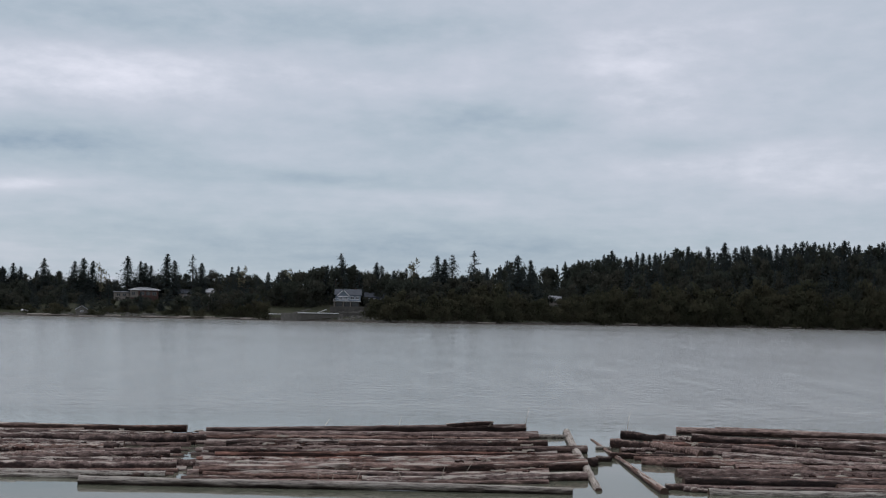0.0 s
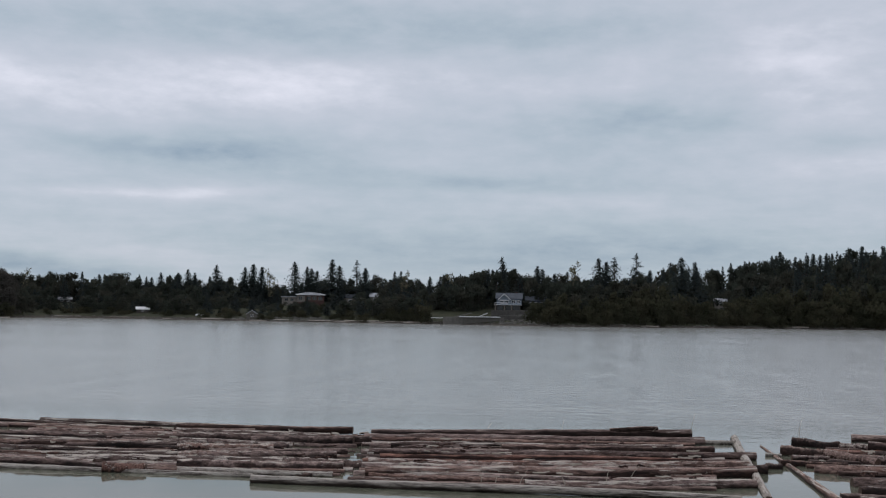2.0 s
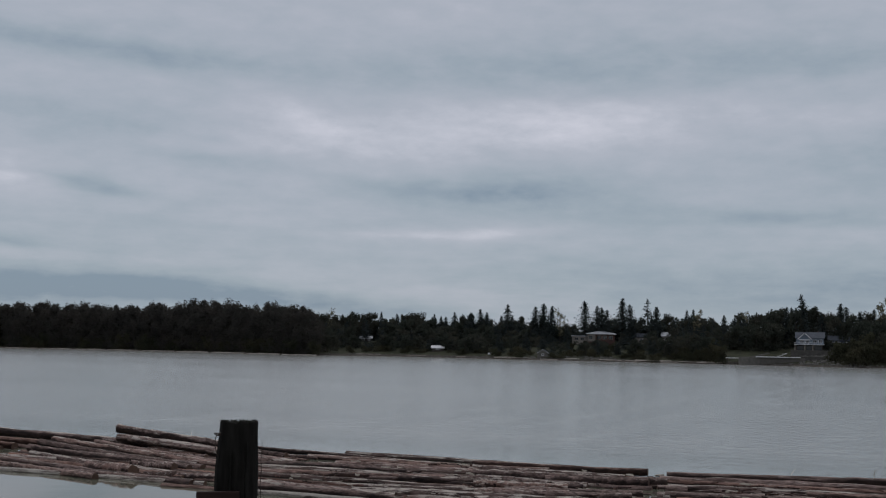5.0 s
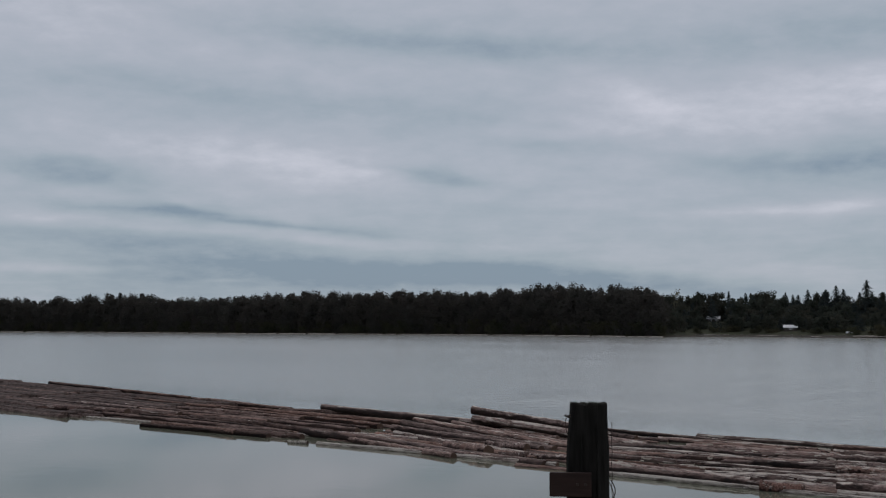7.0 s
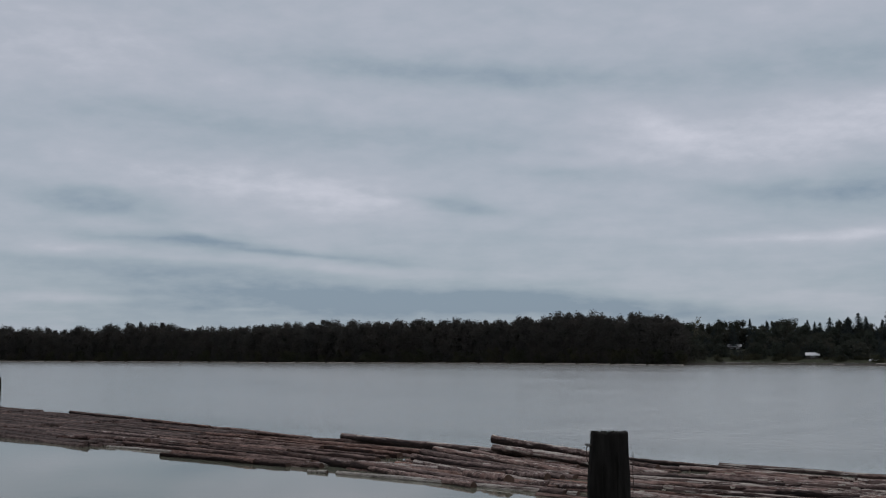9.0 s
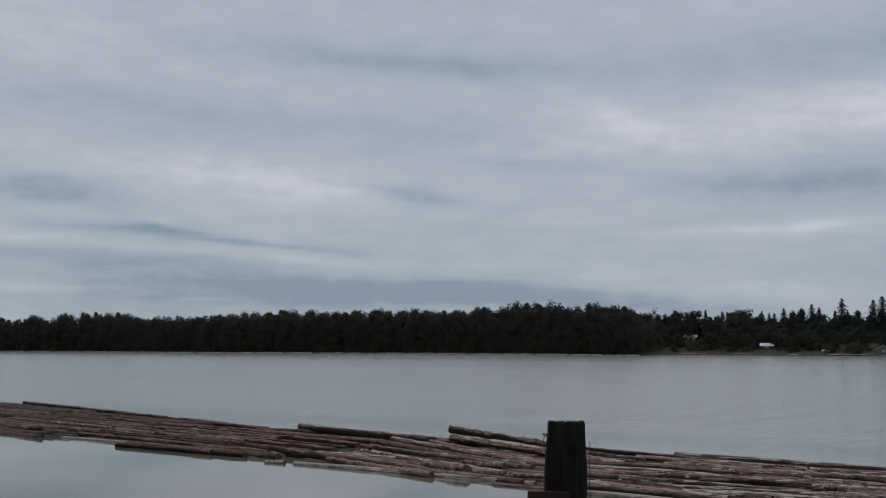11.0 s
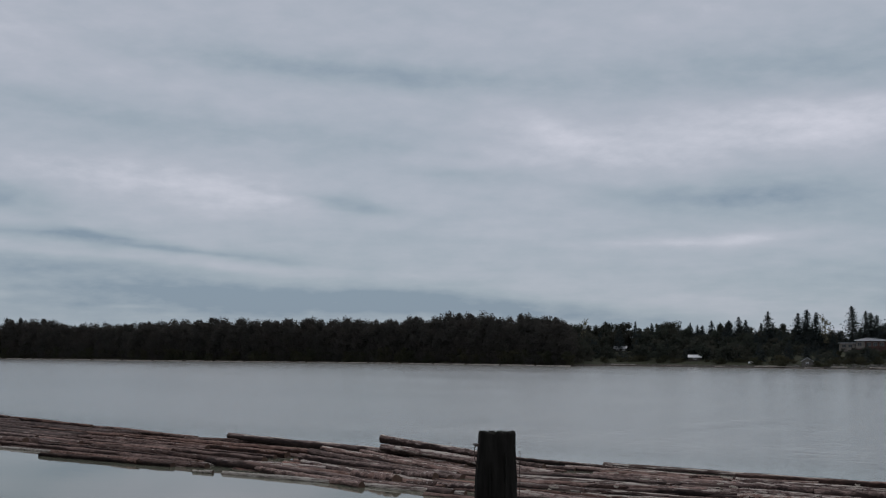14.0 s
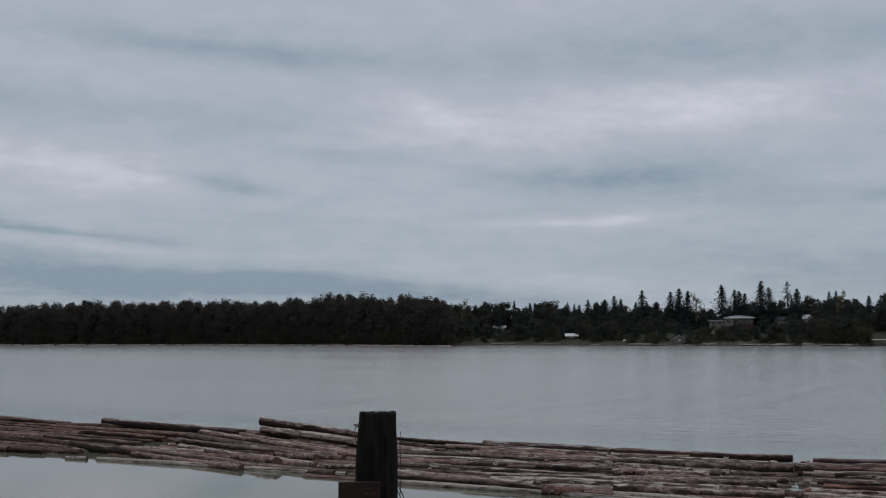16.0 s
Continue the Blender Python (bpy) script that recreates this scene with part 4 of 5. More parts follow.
# openings before the houses: from, to (degrees round), metres behind the water's edge, greatest height there (degrees up)
OPEN = [(5.6, 8.8, 26, -9), (4.0, 5.6, 34, -9), (3.6, 4.0, 20, -9), (2.8, 4.0, 44, 0.62), (13.6, 16.2, 46, 0.42), (16.2, 17.0, 46, 0.35), (17.0, 17.9, 8, -9), (14.0, 16.2, 7, -9), (11.1, 11.8, 46, 0.64),
        (12.3, 12.95, 48, 0.6), (22.2, 23.1, 15, -9), (25.6, 26.8, 40, 0.22), (-6.0, -5.0, 46, 0.42)]


def cap(az, off):
    return min([c for a, b, d, c in OPEN if a < az < b and off < d], default=99)


def woods():
    rng = random.Random(77)
    wl, wr = Wood(), Wood()
    count = 0
    az = -24.0
    while az < 65:
        left = az > 28.4
        D = shore(az)
        w_el = -math.degrees(math.atan(5 / D))
        if left:
            rows = [(2, 0.28, WIL), (4, 0.6, COT), (6, 0.76, COT), (8, 0.87, COT), (11, 0.93, COT), (16, 1.0, COT)]
        elif az > 20:
            rows = [(7, 0.20, WIL), (13, 0.5, DEC + CON), (19, 0.62, DEC + CON), (30, 0.76, DEC), (42, 0.86, DEC + CON), (58, 0.9, DEC), (66, 0.84, DEC), (52, 1.03, DEC + DEC + CON)]
        elif az > 8.8:
            rows = [(2.5, 0.15, WIL), (6, 0.26, WIL), (13, 0.52, DEC + CON), (26, 0.62, DEC + CON), (38, 0.72, DEC + CON), (48, 0.86, CON), (56, 0.88, DEC), (70, 0.86, DEC), (62, 1.02, CON + DEC)]
        elif az > -3:
            rows = [(3, 0.36, WIL), (9, 0.5, WIL), (18, 0.62, WIL + DEC), (32, 0.78, DEC), (44, 0.9, DEC + CON), (66, 0.9, DEC), (58, 1.0, DEC + CON)]
        else:
            rows = [(3, 0.26, WIL), (10, 0.42, WIL), (24, 0.54, WIL + DEC), (48, 0.66, DEC + CON), (80, 0.8, CON + DEC), (104, 0.92, DEC + CON), (122, 1.0, CON), (140, 1.02, CON + CON + DEC)]
        for i, (off, frac, kinds) in enumerate(rows):
            a = az + rng.uniform(-0.3, 0.3)
            o = off + rng.uniform(-1.5, 4)
            last = i == len(rows) - 1
            kind = rng.choice(kinds)
            r = shore(a) + o
            el = w_el + (frac + rng.uniform(-0.10 if left and last else -0.09, (0.06 if left else 0.03) if last else 0.07)) * (skyline(max(-22, min(63, a))) - w_el)
            el = min(el, cap(a, o) - rng.uniform(0, 0.15))
            x, y, _ = polar(a, r)
            z = land(a, r) - 0.3
            hgt = 5 + r * math.tan(radians(el)) - z
            if hgt < 1.0:
                continue
            wide = max(0.8, min(2.2, (kind.h / hgt) ** 0.6)) * rng.uniform(0.95, 1.25)
            if last and -21.5 < a < 62 and count < 245:
                plant(kind, x, y, z, hgt, rng.uniform(0, 360), wide)
                count += 1
            else:
                (wl if left else wr).add(DEEP[kind], x, y, z, hgt, rng.uniform(0, 360), wide)
        az += 0.30 if left else 0.40
    wl.finish("waterside_wood", "dense dark cottonwood wood at the water's edge")
    wr.finish("hillside_wood", "dense mixed dark wood on the far hillside")
    for k, (a, e) in enumerate(SPIRES):
        if a < -6:
            off = 142
        elif 3 < a < 6:
            off = 60
        else:
            off = 52
        r = shore(a) + off
        x, y, _ = polar(a, r)
        z = land(a, r) - 0.3
        kind = THIN[k % 2] if a in (12.33, -0.45, -1.52, 5.09) else CON[k % 5]
        plant(kind, x, y, z, 5 + r * math.tan(radians(e)) - z, k * 67, 1.45 + 0.1 * (k * 7 % 5))
    a = -6.5
    while a > -24:
        r = shore(a) + rng.uniform(128, 150)
        x, y, _ = polar(a, r)
        z = land(a, r) - 0.3
        e = skyline(max(-22, a)) + rng.choice((-0.12, -0.06, 0.0, 0.05, 0.15))
        plant(rng.choice(CON), x, y, z, 5 + r * math.tan(radians(e)) - z, rng.uniform(0, 360), rng.uniform(1.1, 1.5))
        a -= rng.uniform(0.2, 0.5)
    for a, e, off, kind in ((14.75, 0.62, 30, CON[1]), (15.35, 0.2, 26, WIL[1]), (16.0, 0.25, 20, WIL[2]), (13.9, 0.35, 22, WIL[0]), (12.9, 0.3, 14, WIL[3])):
        r = shore(a) + off
        x, y, _ = polar(a, r)
        z = land(a, r) - 0.3
        plant(kind, x, y, z, 5 + r * math.tan(radians(e)) - z, a * 31, 1.3)
    for a, e in ((1.5, 2.58), (9.9, 2.0), (7.6, 1.95), (28.0, 1.72), (16.6, 1.95)):
        r = shore(a) + 50
        x, y, _ = polar(a, r)
        z = land(a, r) - 0.3
        plant(PALE[int(a) % 2], x, y, z, 5 + r * math.tan(radians(e)) - z, a * 50, 1.0)


woods()


# ---- piles ----
def pile(x, y, top, radius, seed, lean=(0.0, 0.0)):
    rng = random.Random(seed)
    root = new("mooring_pile")
    root.matrix_world = pose(x, y, 0)
    V, F = [], []
    sides, rings = 26, 26
    for i in range(rings):
        u = i / (rings - 1)
        z = -4.2 + (top + 4.2) * (1 - (1 - u) ** 2)
        f = min(1.0, (top - z) / 0.6)
        rad = radius * (1.0 + 0.13 * f * f * (3 - 2 * f) + 0.006 * (top - z))
        for k in range(sides):
            a = 2 * math.pi * k / sides
            w = rad * (1 + 0.10 * noise.noise((math.cos(a) * 2.6 + seed, math.sin(a) * 2.6, z * 0.35)) + 0.05 * noise.noise((math.cos(a) * 7, math.sin(a) * 7, z * 1.2)))
            zz = z + (0.05 * noise.noise((math.cos(a) * 3, math.sin(a) * 3, seed)) if i == rings - 1 else 0)
            V.append((w * math.cos(a) + lean[0] * (z - top), w * math.sin(a) + lean[1] * (z - top), zz))
    for i in range(rings - 1):
        for k in range(sides):
            a, b = i * sides + k, i * sides + (k + 1) % sides
            F.append((a, b, b + sides, a + sides))
    c = len(V)
    V.append((0, 0, top - 0.03))
    for k in range(sides):
        F.append(((rings - 1) * sides + k, (rings - 1) * sides + (k + 1) % sides, c))
    s = new("shaft", mesh_ob("shaft", V, F, M_PILE, True))
    s.parent = root
    rg = np.random.default_rng(seed)
    n = 420
    a = rg.uniform(0, 2 * math.pi, n)
    q = np.sqrt(rg.uniform(0, 1, n)) * radius * 0.98
    P = np.stack([q * np.cos(a), q * np.sin(a), top + rg.uniform(-0.03, 0.008, n)], 1)
    Nn = rg.normal(size=(n, 3))
    Vm, Fm = quads(P, Nn, rg.uniform(0.006, 0.014, n), rg, 0.5)
    mo = new("moss_cap", mesh_ob("moss_cap", Vm, Fm, M_MOSS))
    mo.parent = root
    tagged(mo, "dark ragged moss on the pile's top")
    return root


def tube_curve(name, pts, r, mat, parent, label=""):
    cu = bpy.data.curves.new(name, "CURVE")
    cu.dimensions, cu.bevel_depth, cu.bevel_resolution = "3D", r, 1
    sp = cu.splines.new("POLY")
    sp.points.add(len(pts) - 1)
    for p, v in zip(sp.points, pts):
        p.co = (*v, 1)
    tmp = bpy.data.objects.new(name, cu)
    me = bpy.data.meshes.new_from_object(tmp)
    bpy.data.objects.remove(tmp)
    me.materials.clear()
    me.materials.append(mat)
    ob = new(name, me)
    if parent:
        ob.parent = parent
    return tagged(ob, label)


PX, PY, _z = polar(32.22, 12.0)
near_pile = pile(PX, PY, 4.19, 0.192, 3, (0.018, 0.0))
tagged(near_pile, "old dark tarred wooden mooring pile with a mossy worn top", "pile")
far_pile = pile(*polar(61.55, 58.5)[:2], 3.88, 0.22, 8)
tagged(far_pile, "dark wooden mooring pile standing in the river", "pile")


def on_pile(right, toward, z):
    """A place by the near pile: metres to its right as seen from the bank, towards the bank, height."""
    a = radians(32.22)
    return (right * math.cos(a) + toward * math.sin(a), right * math.sin(a) - toward * math.cos(a), z)


def pile_fittings():
    b = boxed(-0.40, 0.02, -0.03, 0.03, 3.275, 3.515, bevel=0.006)
    p = part("plank", b, M_PLANK, near_pile, "red-brown board bolted across the pile")
    p.matrix_local = Matrix.Translation(on_pile(0, 0.25, 0)) @ pose(0, 0, 0, 0, 0, 32.22)
    for dx in (-0.12, -0.04):
        c = bmesh.new()
        bmesh.ops.create_cone(c, cap_ends=True, segments=8, radius1=0.016, radius2=0.012, depth=0.03, matrix=pose(dx, -0.04, 3.40, 90))
        q = part("bolt", c, M_WIRE, p)
    rng = random.Random(9)
    pts = [on_pile(0.228 + 0.004 * math.sin(i * 1.3), 0.03, 4.0 - i * 0.05) for i in range(19)]
    tube_curve("wire", pts, 0.004, M_WIRE, near_pile, "rusty wire hanging down the pile")
    pts = [on_pile(0.215 + 0.045 * math.sin(i * 0.5), 0.05, 3.42 - i * 0.035) for i in range(9)]
    tube_curve("wire", pts, 0.006, M_WIRE, near_pile, "loose loop of rusty wire")
    pts = [on_pile(0.20 + 0.05 * math.sin(i * 0.35), 0.06, 3.40 - i * 0.04) for i in range(9)]
    tube_curve("wire", pts, 0.005, M_WIRE, near_pile, "loose loop of rusty wire")
    pts = [on_pile(-0.17 - 0.07 * math.sin(i * 0.42), 0.05, 4.085 - 0.018 * i - 0.0035 * i * i * (i > 3)) for i in range(8)]
    tube_curve("wire", pts, 0.005, M_WIRE, near_pile, "bent end of wire on the pile")
    pts = [on_pile(-0.215 - 0.035 * math.sin(i * 0.7), 0.04 + 0.03 * math.cos(i * 0.7), 4.06 + 0.014 * math.sin(i * 0.7 + 1)) for i in range(10)]
    tube_curve("wire", pts, 0.006, M_WIRE, near_pile, "small ring of wire on the pile")
    # split and furrowed wood on the side towards the bank
    for dx, w, z0, z1 in ((-0.07, 0.024, 3.1, 3.9), (0.085, 0.030, 3.0, 4.0)):
        c = bmesh.new()
        for i in range(9):
            u = i / 8
            z = z0 + (z1 - z0) * u
            ww = w * math.sin(math.pi * min(0.97, max(0.03, u))) * (0.7 + 0.5 * rng.random())
            dep = math.sqrt(max(0.001, 0.212 ** 2 - dx * dx)) * 1.04
            for s, t in ((-1, -0.02), (0, 0.018), (1, -0.02)):
                c.verts.new(on_pile(dx + s * ww, dep + t, z))
        c.verts.ensure_lookup_table()
        for i in range(8):
            for s in range(2):
                c.faces.new([c.verts[k] for k in (i * 3 + s, i * 3 + s + 1, i * 3 + s + 4, i * 3 + s + 3)])
        part("wood_rib", c, M_PILE, near_pile)


pile_fittings()


# ---- far bank: houses, walls, shore ----
def place(ob, az, r, z, turn=0.0):
    ob.matrix_world = Matrix.Translation(polar(az, r, z)) @ pose(0, 0, 0, 0, 0, az + turn)
    return ob


def prism(x0, x1, y0, y1, z0, rise, axis="x", over=0.4, thick=0.22):
    """A gable roof over a box: two slabs that meet at a ridge along the axis."""
    bm = bmesh.new()
    if axis == "x":
        prof = [(y0 - over, z0 - 0.15), ((y0 + y1) / 2, z0 + rise), (y1 + over, z0 - 0.15)]
        ends = (x0 - over, x1 + over)
        pt = lambda e, p, dz: (e, p[0], p[1] + dz)
    else:
        prof = [(x0 - over, z0 - 0.15), ((x0 + x1) / 2, z0 + rise), (x1 + over, z0 - 0.15)]
        ends = (y0 - over, y1 + over)
        pt = lambda e, p, dz: (p[0], e, p[1] + dz)
    rows = [[bm.verts.new(pt(e, p, dz)) for p in prof for dz in (0, thick)] for e in ends]
    a, b = rows
    for i in (0, 2):
        bm.faces.new((a[i], a[i + 2], b[i + 2], b[i]))
        bm.faces.new((a[i + 1], b[i + 1], b[i + 3], a[i + 3]))
        bm.faces.new((a[i], a[i + 1], a[i + 3], a[i + 2]))
        bm.faces.new((b[i], b[i + 2], b[i + 3], b[i + 1]))
    bm.faces.new((a[0], b[0], b[1], a[1]))
    bm.faces.new((a[4], a[5], b[5], b[4]))
    bmesh.ops.recalc_face_normals(bm, faces=bm.faces)
    return bm


def hip(x0, x1, y0, y1, z0, rise, over=0.7):
    bm = bmesh.new()
    x0, x1, y0, y1 = x0 - over, x1 + over, y0 - over, y1 + over
    d = (y1 - y0) / 2
    lo = [bm.verts.new(p) for p in ((x0, y0, z0), (x1, y0, z0), (x1, y1, z0), (x0, y1, z0))]
    up = [bm.verts.new(p) for p in ((x0, y0, z0 + 0.18), (x1, y0, z0 + 0.18), (x1, y1, z0 + 0.18), (x0, y1, z0 + 0.18))]
    rd = [bm.verts.new(p) for p in ((x0 + d, y0 + d, z0 + rise), (x1 - d, y0 + d, z0 + rise))]
    bm.faces.new(lo[::-1])
    for i in range(4):
        bm.faces.new((lo[i], lo[(i + 1) % 4], up[(i + 1) % 4], up[i]))
    bm.faces.new((up[0], up[1], rd[1], rd[0]))
    bm.faces.new((up[1], up[2], rd[1]))
    bm.faces.new((up[2], up[3], rd[0], rd[1]))
    bm.faces.new((up[3], up[0], rd[0]))
    return bm


def gable_wall(x0, x1, y, z0, rise, thick=0.2):
    bm = bmesh.new()
    a = [bm.verts.new(p) for p in ((x0, y, z0), (x1, y, z0), ((x0 + x1) / 2, y, z0 + rise))]
    b = [bm.verts.new(p) for p in ((x0, y + thick, z0), (x1, y + thick, z0), ((x0 + x1) / 2, y + thick, z0 + rise))]
    bm.faces.new(a)
    bm.faces.new(b[::-1])
    for i in range(3):
        bm.faces.new((a[i], b[i], b[(i + 1) % 3], a[(i + 1) % 3]))
    bmesh.ops.recalc_face_normals(bm, faces=bm.faces)
    return bm


def window(parent, x, z, w, h, y, frame_mat):
    f = bmesh.new()
    t = 0.12
    for d in ((x - w / 2 - t, x + w / 2 + t, z - t, z), (x - w / 2 - t, x + w / 2 + t, z + h, z + h + t),
              (x - w / 2 - t, x - w / 2, z, z + h), (x + w / 2, x + w / 2 + t, z, z + h), (x - 0.04, x + 0.04, z, z + h)):
        box(f, d[0], d[1], y - 0.08, y + 0.02, d[2], d[3])
    win = part("window", f, frame_mat, parent)
    part("pane", boxed(x - w / 2, x + w / 2, y - 0.03, y + 0.01, z, z + h), M_GLASS, win)


def gabled_house():
    h = new("house")
    # the balcony's shade is put into this wall's dark colour
    part("lower_wall", boxed(-5.4, 5.4, 2.2, 9, -2.5, 2.6), M_TRUNK, h, "dark timber lower storey")
    part("wall", boxed(-4.9, 5.6, 0.0, 9, 2.75, 5.3), M_SIDING, h, "pale blue-grey sided upper storey")
    part("floor_slab", boxed(-5.8, 5.8, -2.2, 9.1, 2.55, 2.75, bevel=0.03), M_WHITE, h)
    for x in (-5.4, -1.6, 1.4):
        part("column", boxed(x - 0.22, x + 0.22, -1.9, -1.5, -2.0, 2.55, bevel=0.03), M_BEIGE, h)
    part("garage_opening", boxed(-4.6, -2.2, 2.12, 2.2, 0.0, 2.2), M_GLASS, h, "dark glazed doorway")
    part("garage_opening", boxed(-1.0, 1.0, 2.12, 2.2, 0.0, 2.2), M_GLASS, h, "dark glazed doorway")
    part("garage_opening", boxed(2.0, 4.8, 2.12, 2.2, 0.0, 2.2), M_GLASS, h, "dark glazed doorway")
    rail = part("balcony", boxed(-5.8, 0.9, -2.2, -2.1, 3.55, 3.65), M_WHITE, h, "white balcony railing")
    for i in range(14):
        part("baluster", boxed(-5.75 + i * 0.5, -5.69 + i * 0.5, -2.18, -2.12, 2.75, 3.55), M_WHITE, rail)
    part("roof", prism(-5.0, 5.7, 0, 9, 5.3, 2.4, "x"), M_ROOF, h, "grey shingled roof")
    part("gable", gable_wall(-3.9, 0.5, -0.8, 5.0, 2.3), M_SIDING, h, "pale blue gable")
    part("bay_wall", boxed(-3.9, 0.5, -0.8, 0.0, 2.75, 5.0), M_SIDING, h)
    part("gable_roof", prism(-3.9, 0.5, -0.9, 4.5, 5.0, 2.35, "y", 0.45), M_ROOF, h)
    for s in (-1, 1):
        b = bmesh.new()
        box(b, -0.1, 3.4, -0.06, 0.06, -0.14, 0.14)
        t = part("bargeboard", b, M_WHITE, h, "white gable trim")
        ang = math.atan2(2.5, 2.65)
        t.matrix_local = pose(-1.7 + s * 2.62, -1.38, 4.88) @ (pose(0, 0, 0, 0, -math.degrees(ang), 0) if s < 0 else pose(0, 0, 0, 0, math.degrees(ang) - 180, 0))
    part("gable_sill", boxed(-3.9, 0.5, -0.95, -0.8, 4.55, 4.8), M_WHITE, h)
    window(h, -2.7, 3.3, 1.3, 1.15, -0.8, M_WHITE)
    window(h, -0.7, 3.3, 1.3, 1.15, -0.8, M_WHITE)
    window(h, 2.2, 3.5, 1.4, 1.1, 0.0, M_WHITE)
    window(h, 4.3, 3.5, 1.2, 1.1, 0.0, M_WHITE)
    part("chimney", boxed(3.0, 3.7, 5.2, 5.9, 5.5, 8.3, bevel=0.04), M_BRICK, h)
    place(h, 4.76, 466, 5.6)
    h.scale = (0.96, 0.96, 0.93)
    tagged(h, "pale blue-grey two-storey house with a white-trimmed gable and balcony", "house")


def low_house():
    h = new("house")
    part("wall", boxed(-6, 5.6, 0, 8, -3, 3.0), M_BRICK, h, "red brick wall")
    part("wall_panel", boxed(-6.02, -2.6, -0.12, 0.0, -0.2, 2.7), M_BEIGE, h, "pale stucco panel")
    part("roof", hip(-6, 5.6, 0, 8, 3.0, 1.25), M_TIN, h, "pale grey low hipped roof")
    part("skylight", boxed(-0.9, 0.7, 1.4, 2.2, 3.6, 3.85, bevel=0.02), M_WHITE, h)
    part("fascia", boxed(-6.72, 6.32, -0.76, -0.70, 2.92, 3.16), M_WHITE, h)
    for x in (-4.6, -1.0, 1.4, 3.9):
        window(h, x, 0.9, 1.5, 1.3, -0.13 if x < -2.6 else 0.0, M_BEIGE)
    a = part("annex", boxed(-12.5, -6.2, 1, 7, -3, 1.9), M_BEIGE, h, "beige side wing")
    part("annex_roof", boxed(-12.9, -6.02, 0.4, 7.4, 1.9, 2.2, bevel=0.05), M_TIN, a)
    window(a, -10.6, 0.3, 1.4, 1.0, 1.0, M_BEIGE)
    window(a, -8.2, 0.3, 1.4, 1.0, 1.0, M_BEIGE)
    place(h, 14.55, shore(14.55) + 44, 8.2)
    tagged(h, "long low brick house with a pale hipped roof and side wing", "house")


def small_house(az, off, z, w, d, wall_h, rise, wall, roof, axis, label, windows=2, category="house", name="house"):
    h = new(name)
    part("wall", boxed(-w / 2, w / 2, 0, d, -3.0, wall_h), wall, h)
    part("roof", prism(-w / 2, w / 2, 0, d, wall_h, rise, axis, 0.35), roof, h)
    if axis == "y":
        part("gable", gable_wall(-w / 2, w / 2, 0.0, wall_h - 0.1, rise - 0.05), wall, h)
    else:
        for x in (-w / 2, w / 2 - 0.2):
            b = gable_wall(0, d, 0.0, wall_h - 0.1, rise - 0.05)
            q = part("gable", b, wall, h)
            q.matrix_local = pose(x + 0.2, 0, 0, 0, 0, 90)
    for i in range(windows):
        window(h, -w / 2 + w * (i + 0.5) / windows, wall_h * 0.35, w * 0.2, wall_h * 0.4, 0.0, M_WHITE)
    place(h, az, shore(az) + off, z)
    return tagged(h, label, category)


gabled_house()
low_house()
small_house(3.38, 42, 7.0, 8.4, 7, 3.0, 1.7, M_NAVY, M_ROOF, "x", "dark blue house half hidden behind trees", 3)
small_house(12.63, 48, 7.2, 5.5, 6, 3.0, 1.5, M_BEIGE, M_ROOF, "x", "small house with a grey roof behind trees", 1)
small_house(11.43, 46, 7.8, 3.6, 5, 3.0, 1.5, M_BEIGE, M_TIN, "x", "small house with a pale roof among trees", 1)
small_house(17.42, 4, 1.5, 4.2, 4, 1.2, 1.4, M_CONC, M_TIN, "y", "small pale grey boat shed by the water", 1, "shed", "boat_shed")
small_house(22.63, 12, 2.8, 5.0, 4, 1.1, 0.9, M_TRUNK, M_WHITE, "x", "low dark cabin with a white metal roof", 1, "cabin", "cabin")
small_house(26.2, 40, 6.3, 5.4, 5, 1.3, 0.9, M_TRUNK, M_TIN, "x", "low house with a pale roof above the bank", 2)
small_house(-5.55, 46, 9.9, 5.4, 5, 1.5, 1.2, M_BEIGE, M_TIN, "x", "house with a pale roof showing above bushes", 1)


def slab(name, az0, az1, off, z0, z1, depth, mat, label, category, tilt=0.0):
    """A straight wall or slab along the bank between two directions."""
    r = shore((az0 + az1) / 2) + off
    w = abs(radians(az1 - az0)) * r
    ob = part(name, boxed(-w / 2, w / 2, 0, depth, z0, z1, bevel=0.04), mat, None)
    ob.matrix_world = Matrix.Translation(polar((az0 + az1) / 2, r)) @ pose(0, 0, 0, 0, 0, (az0 + az1) / 2)
    if tilt:
        ob.matrix_world = ob.matrix_world @ pose(0, 0, (z0 + z1) / 2, 0, tilt, 0) @ pose(0, 0, -(z0 + z1) / 2)
    return tagged(ob, label, category)


slab("seawall", 4.95, 8.0, 2.5, -1.0, 2.95, 1.2, M_CONC, "grey concrete seawall along the water", "wall")
slab("wall_cap", 5.15, 7.2, 2.3, 2.96, 3.25, 1.8, M_WHITE, "white concrete cap on the seawall", "wall")
slab("landing_stage", 7.4, 8.6, 1.0, 2.35, 2.6, 2.4, M_WHITE, "white landing stage at the seawall's end", "dock")
slab("dock_post", 8.5, 8.56, 1.4, -2.0, 2.34, 0.4, M_CONC, "concrete post under the landing stage", "post")
slab("dock_post", 7.5, 7.56, 1.4, -2.0, 2.34, 0.4, M_CONC, "concrete post under the landing stage", "post")
slab("boat_ramp", 6.55, 7.6, 8.0, 3.3, 3.75, 4.0, M_CONC, "sloping concrete boat ramp", "ramp", -14)
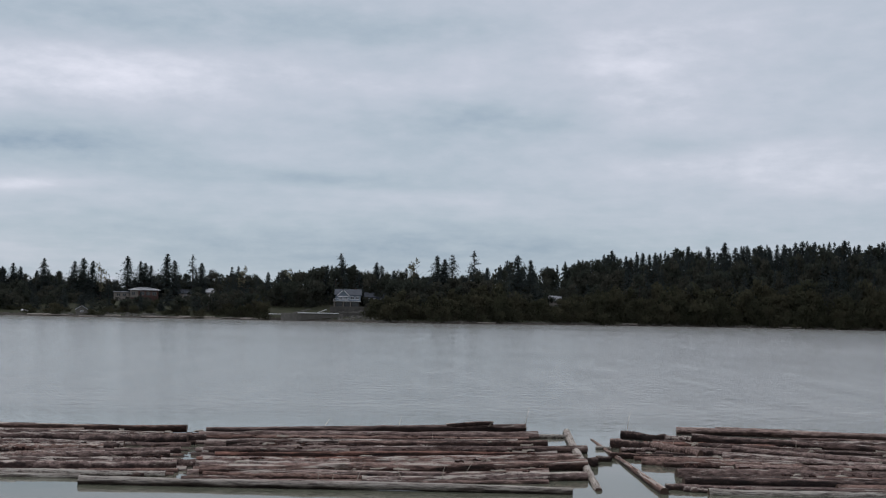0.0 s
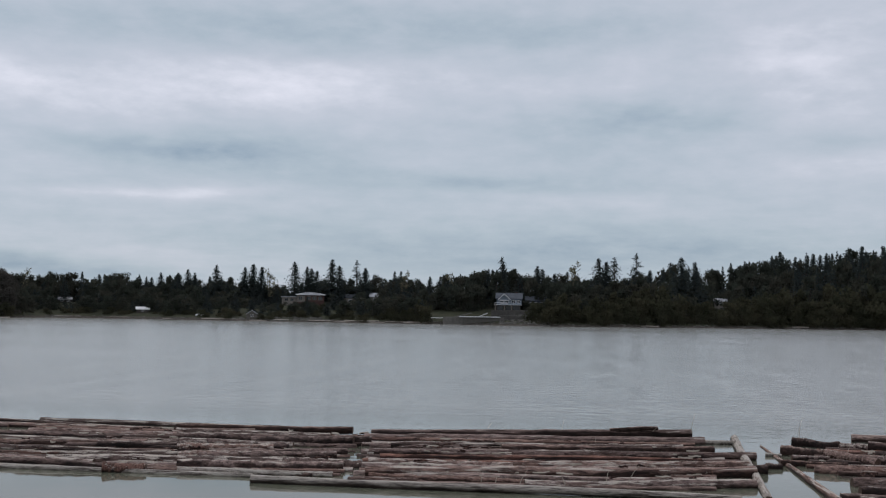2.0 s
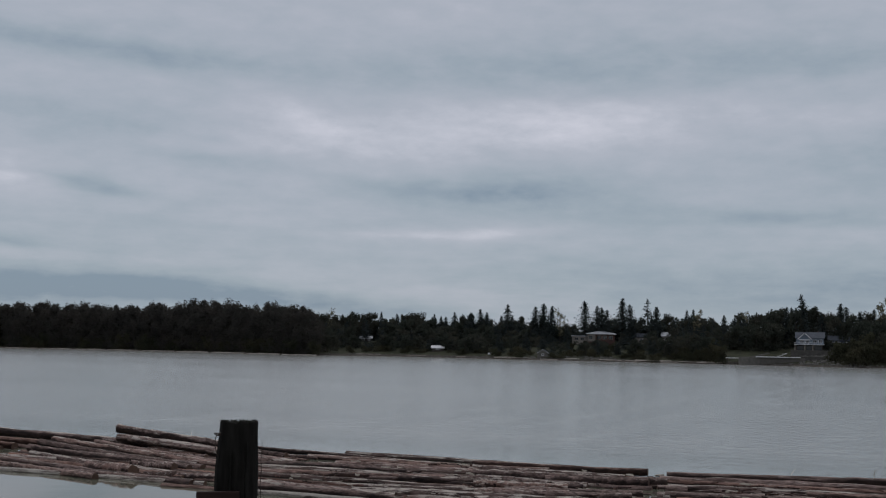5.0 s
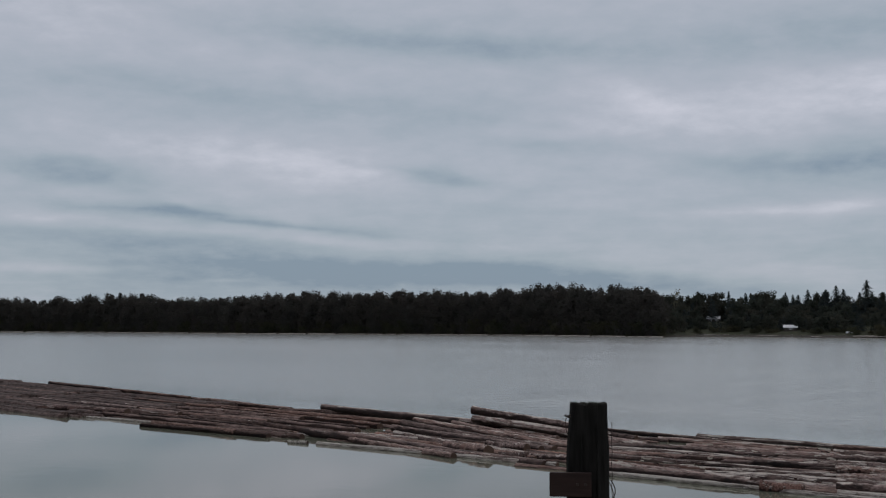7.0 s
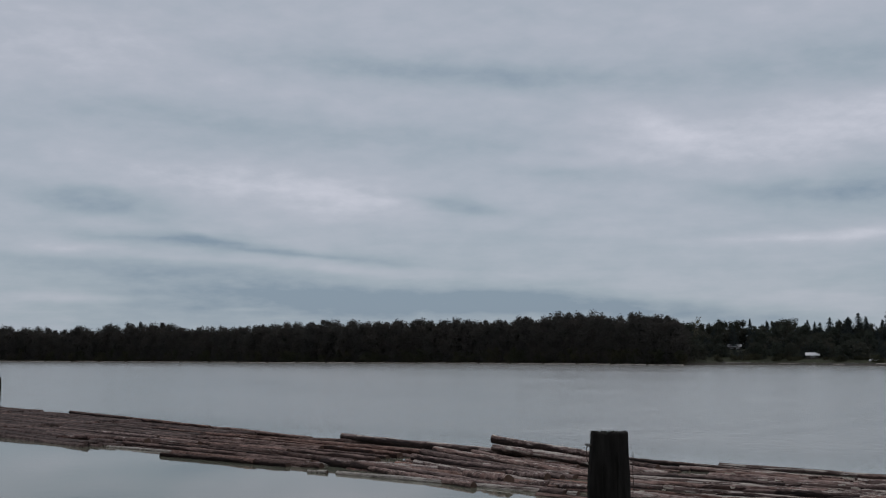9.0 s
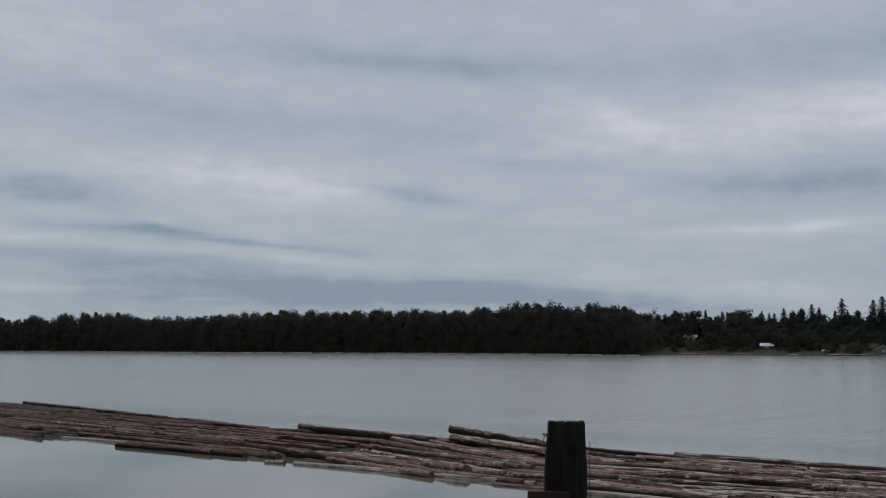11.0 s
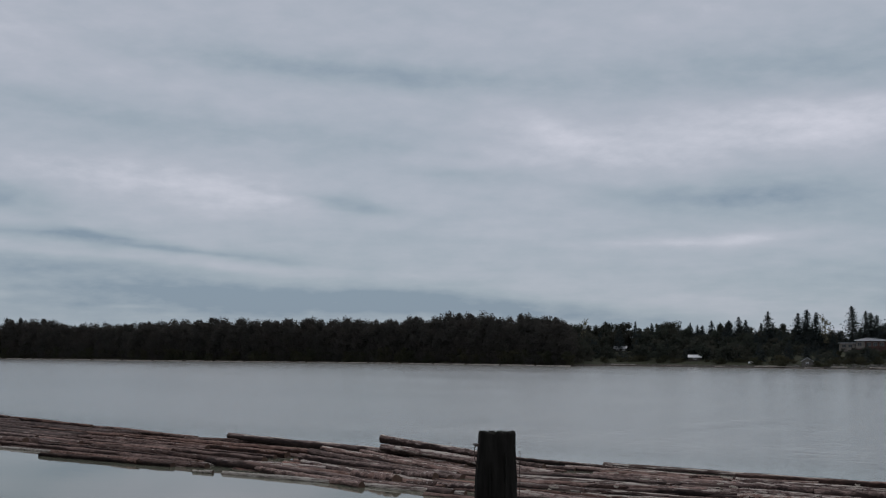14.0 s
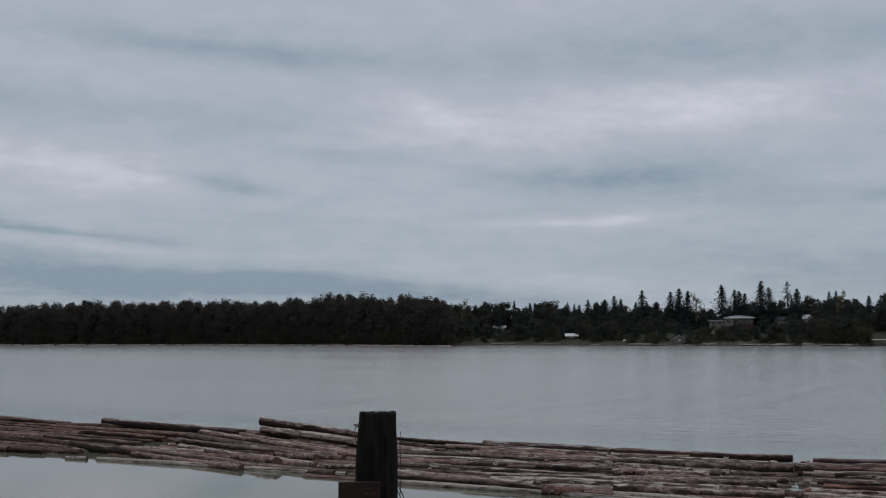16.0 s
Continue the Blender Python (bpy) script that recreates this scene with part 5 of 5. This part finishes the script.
slab("steps_wall", 5.75, 6.35, 9.0, 3.6, 3.85, 1.0, M_WHITE, "white sloping garden stair wall", "wall", -22)
slab("retaining_wall", 2.9, 5.6, 22.0, 1.0, 5.9, 0.8, M_STONE, "grey retaining wall below the house", "wall")
slab("retaining_wall", 3.0, 5.2, 12.0, 0.5, 3.6, 1.0, M_STONE, "lower grey retaining wall on the slope", "wall")
slab("garden_fence", 12.0, 13.4, 30, 5.0, 6.4, 0.1, M_TRUNK, "dark plank fence behind the bushes", "fence")


def rowboat():
    """A small pale hull turned keel up on the shore."""
    bm = bmesh.new()
    rows = []
    for i in range(11):
        u = i / 10 * 2 - 1
        w = 0.75 * math.sqrt(max(0.01, 1 - u * u * 0.96))
        rows.append([bm.verts.new((u * 2.0, w * math.cos(math.pi * k / 8), 0.62 * math.sin(math.pi * k / 8) ** 0.8 * (0.7 + 0.3 * math.sqrt(max(0, 1 - u * u))))) for k in range(9)])
    for a, b in zip(rows, rows[1:]):
        for k in range(8):
            bm.faces.new((a[k], b[k], b[k + 1], a[k + 1]))
    bmesh.ops.recalc_face_normals(bm, faces=bm.faces)
    bmesh.ops.solidify(bm, geom=bm.faces, thickness=0.04)
    root = new("rowboat")
    part("hull", bm, M_WHITE, root)
    part("keel", boxed(-1.8, 1.8, -0.04, 0.04, 0.55, 0.68, bevel=0.01), M_WHITE, root)
    place(root, 19.9, shore(19.9) + 7, land(19.9, shore(19.9) + 7) + 0.05, 8)
    tagged(root, "small pale rowboat lying keel up on the shore", "boat")


rowboat()


def rock_mesh(seed):
    bm = bmesh.new()
    bmesh.ops.create_icosphere(bm, subdivisions=1, radius=1.0)
    rng = random.Random(seed)
    for v in bm.verts:
        v.co *= rng.uniform(0.7, 1.15)
        v.co.z *= 0.7
    V = np.array([v.co[:] for v in bm.verts])
    F = np.array([[v.index for v in f.verts] for f in bm.faces])
    bm.free()
    return V, F


def rocks():
    """Riprap along the far shore."""
    rng = random.Random(31)
    shapes = [rock_mesh(s) for s in range(4)]
    V, F, n = [], [], 0

    def add(az, off, size, lift=0.0):
        nonlocal n
        v, f = shapes[rng.randrange(4)]
        r = shore(az) + off
        x, y, _ = polar(az, r)
        t = rng.uniform(0, 6.28)
        p = v * size * np.array([rng.uniform(0.8, 1.4), rng.uniform(0.8, 1.3), 1])
        V.append(np.stack([p[:, 0] * math.cos(t) - p[:, 1] * math.sin(t) + x, p[:, 0] * math.sin(t) + p[:, 1] * math.cos(t) + y, p[:, 2] + max(0, land(az, r)) + lift], 1))
        F.append(f + n)
        n += len(v)

    for i in range(1300):
        az = rng.uniform(-22, 28.2)
        add(az, rng.uniform(0.2, 3.5), rng.uniform(0.15, 0.5))
    for i in range(420):
        add(rng.uniform(2.7, 5.2), rng.uniform(2, 22), rng.uniform(0.25, 0.6))
    for i in range(260):
        add(rng.uniform(13.6, 18.5), rng.uniform(1, 7), rng.uniform(0.2, 0.55))
    mt = simple("shore_rock", (0.065, 0.062, 0.055), (0.15, 0.142, 0.13), 1.2, 0.9, bump=0.05)
    ob = new("shore_rocks", mesh_ob("shore_rocks", np.concatenate(V), np.concatenate(F), mt))
    tagged(ob, "grey boulders and stones along the far shore", "rocks", kind="stuff")


rocks()


def shore_boom():
    """A string of pale logs moored along the waterside wood."""
    az, n = 28.6, 0
    while az < 63:
        D = shore(az) - 5
        step = math.degrees(17.0 / D) * 0.8
        p, q = polar(az, shore(az) - 5, 0.12), polar(az + step, shore(az + step) - 5, 0.12)
        log_between(p, q, 0.24, "boomstick", n, "pale boomstick moored along the wooded shore", "shore boomsticks")
        az += step + 0.1
        n += 1


shore_boom()


def drift_logs():
    rng = random.Random(3)
    for n in range(26):
        az = rng.choice((rng.uniform(-21, 2), rng.uniform(13.5, 27.5), rng.uniform(8.8, 13)))
        off = rng.uniform(0.2, 2.2)
        x, y, _ = polar(az, shore(az) + off)
        L = rng.uniform(4, 11)
        put_log(x, y, max(0.05, land(az, shore(az) + off)) + 0.18, L, rng.uniform(0.14, 0.26), az + rng.uniform(-8, 8), 0, "boomstick", n, "pale driftwood log stranded on the far shore", "driftwood")


drift_logs()
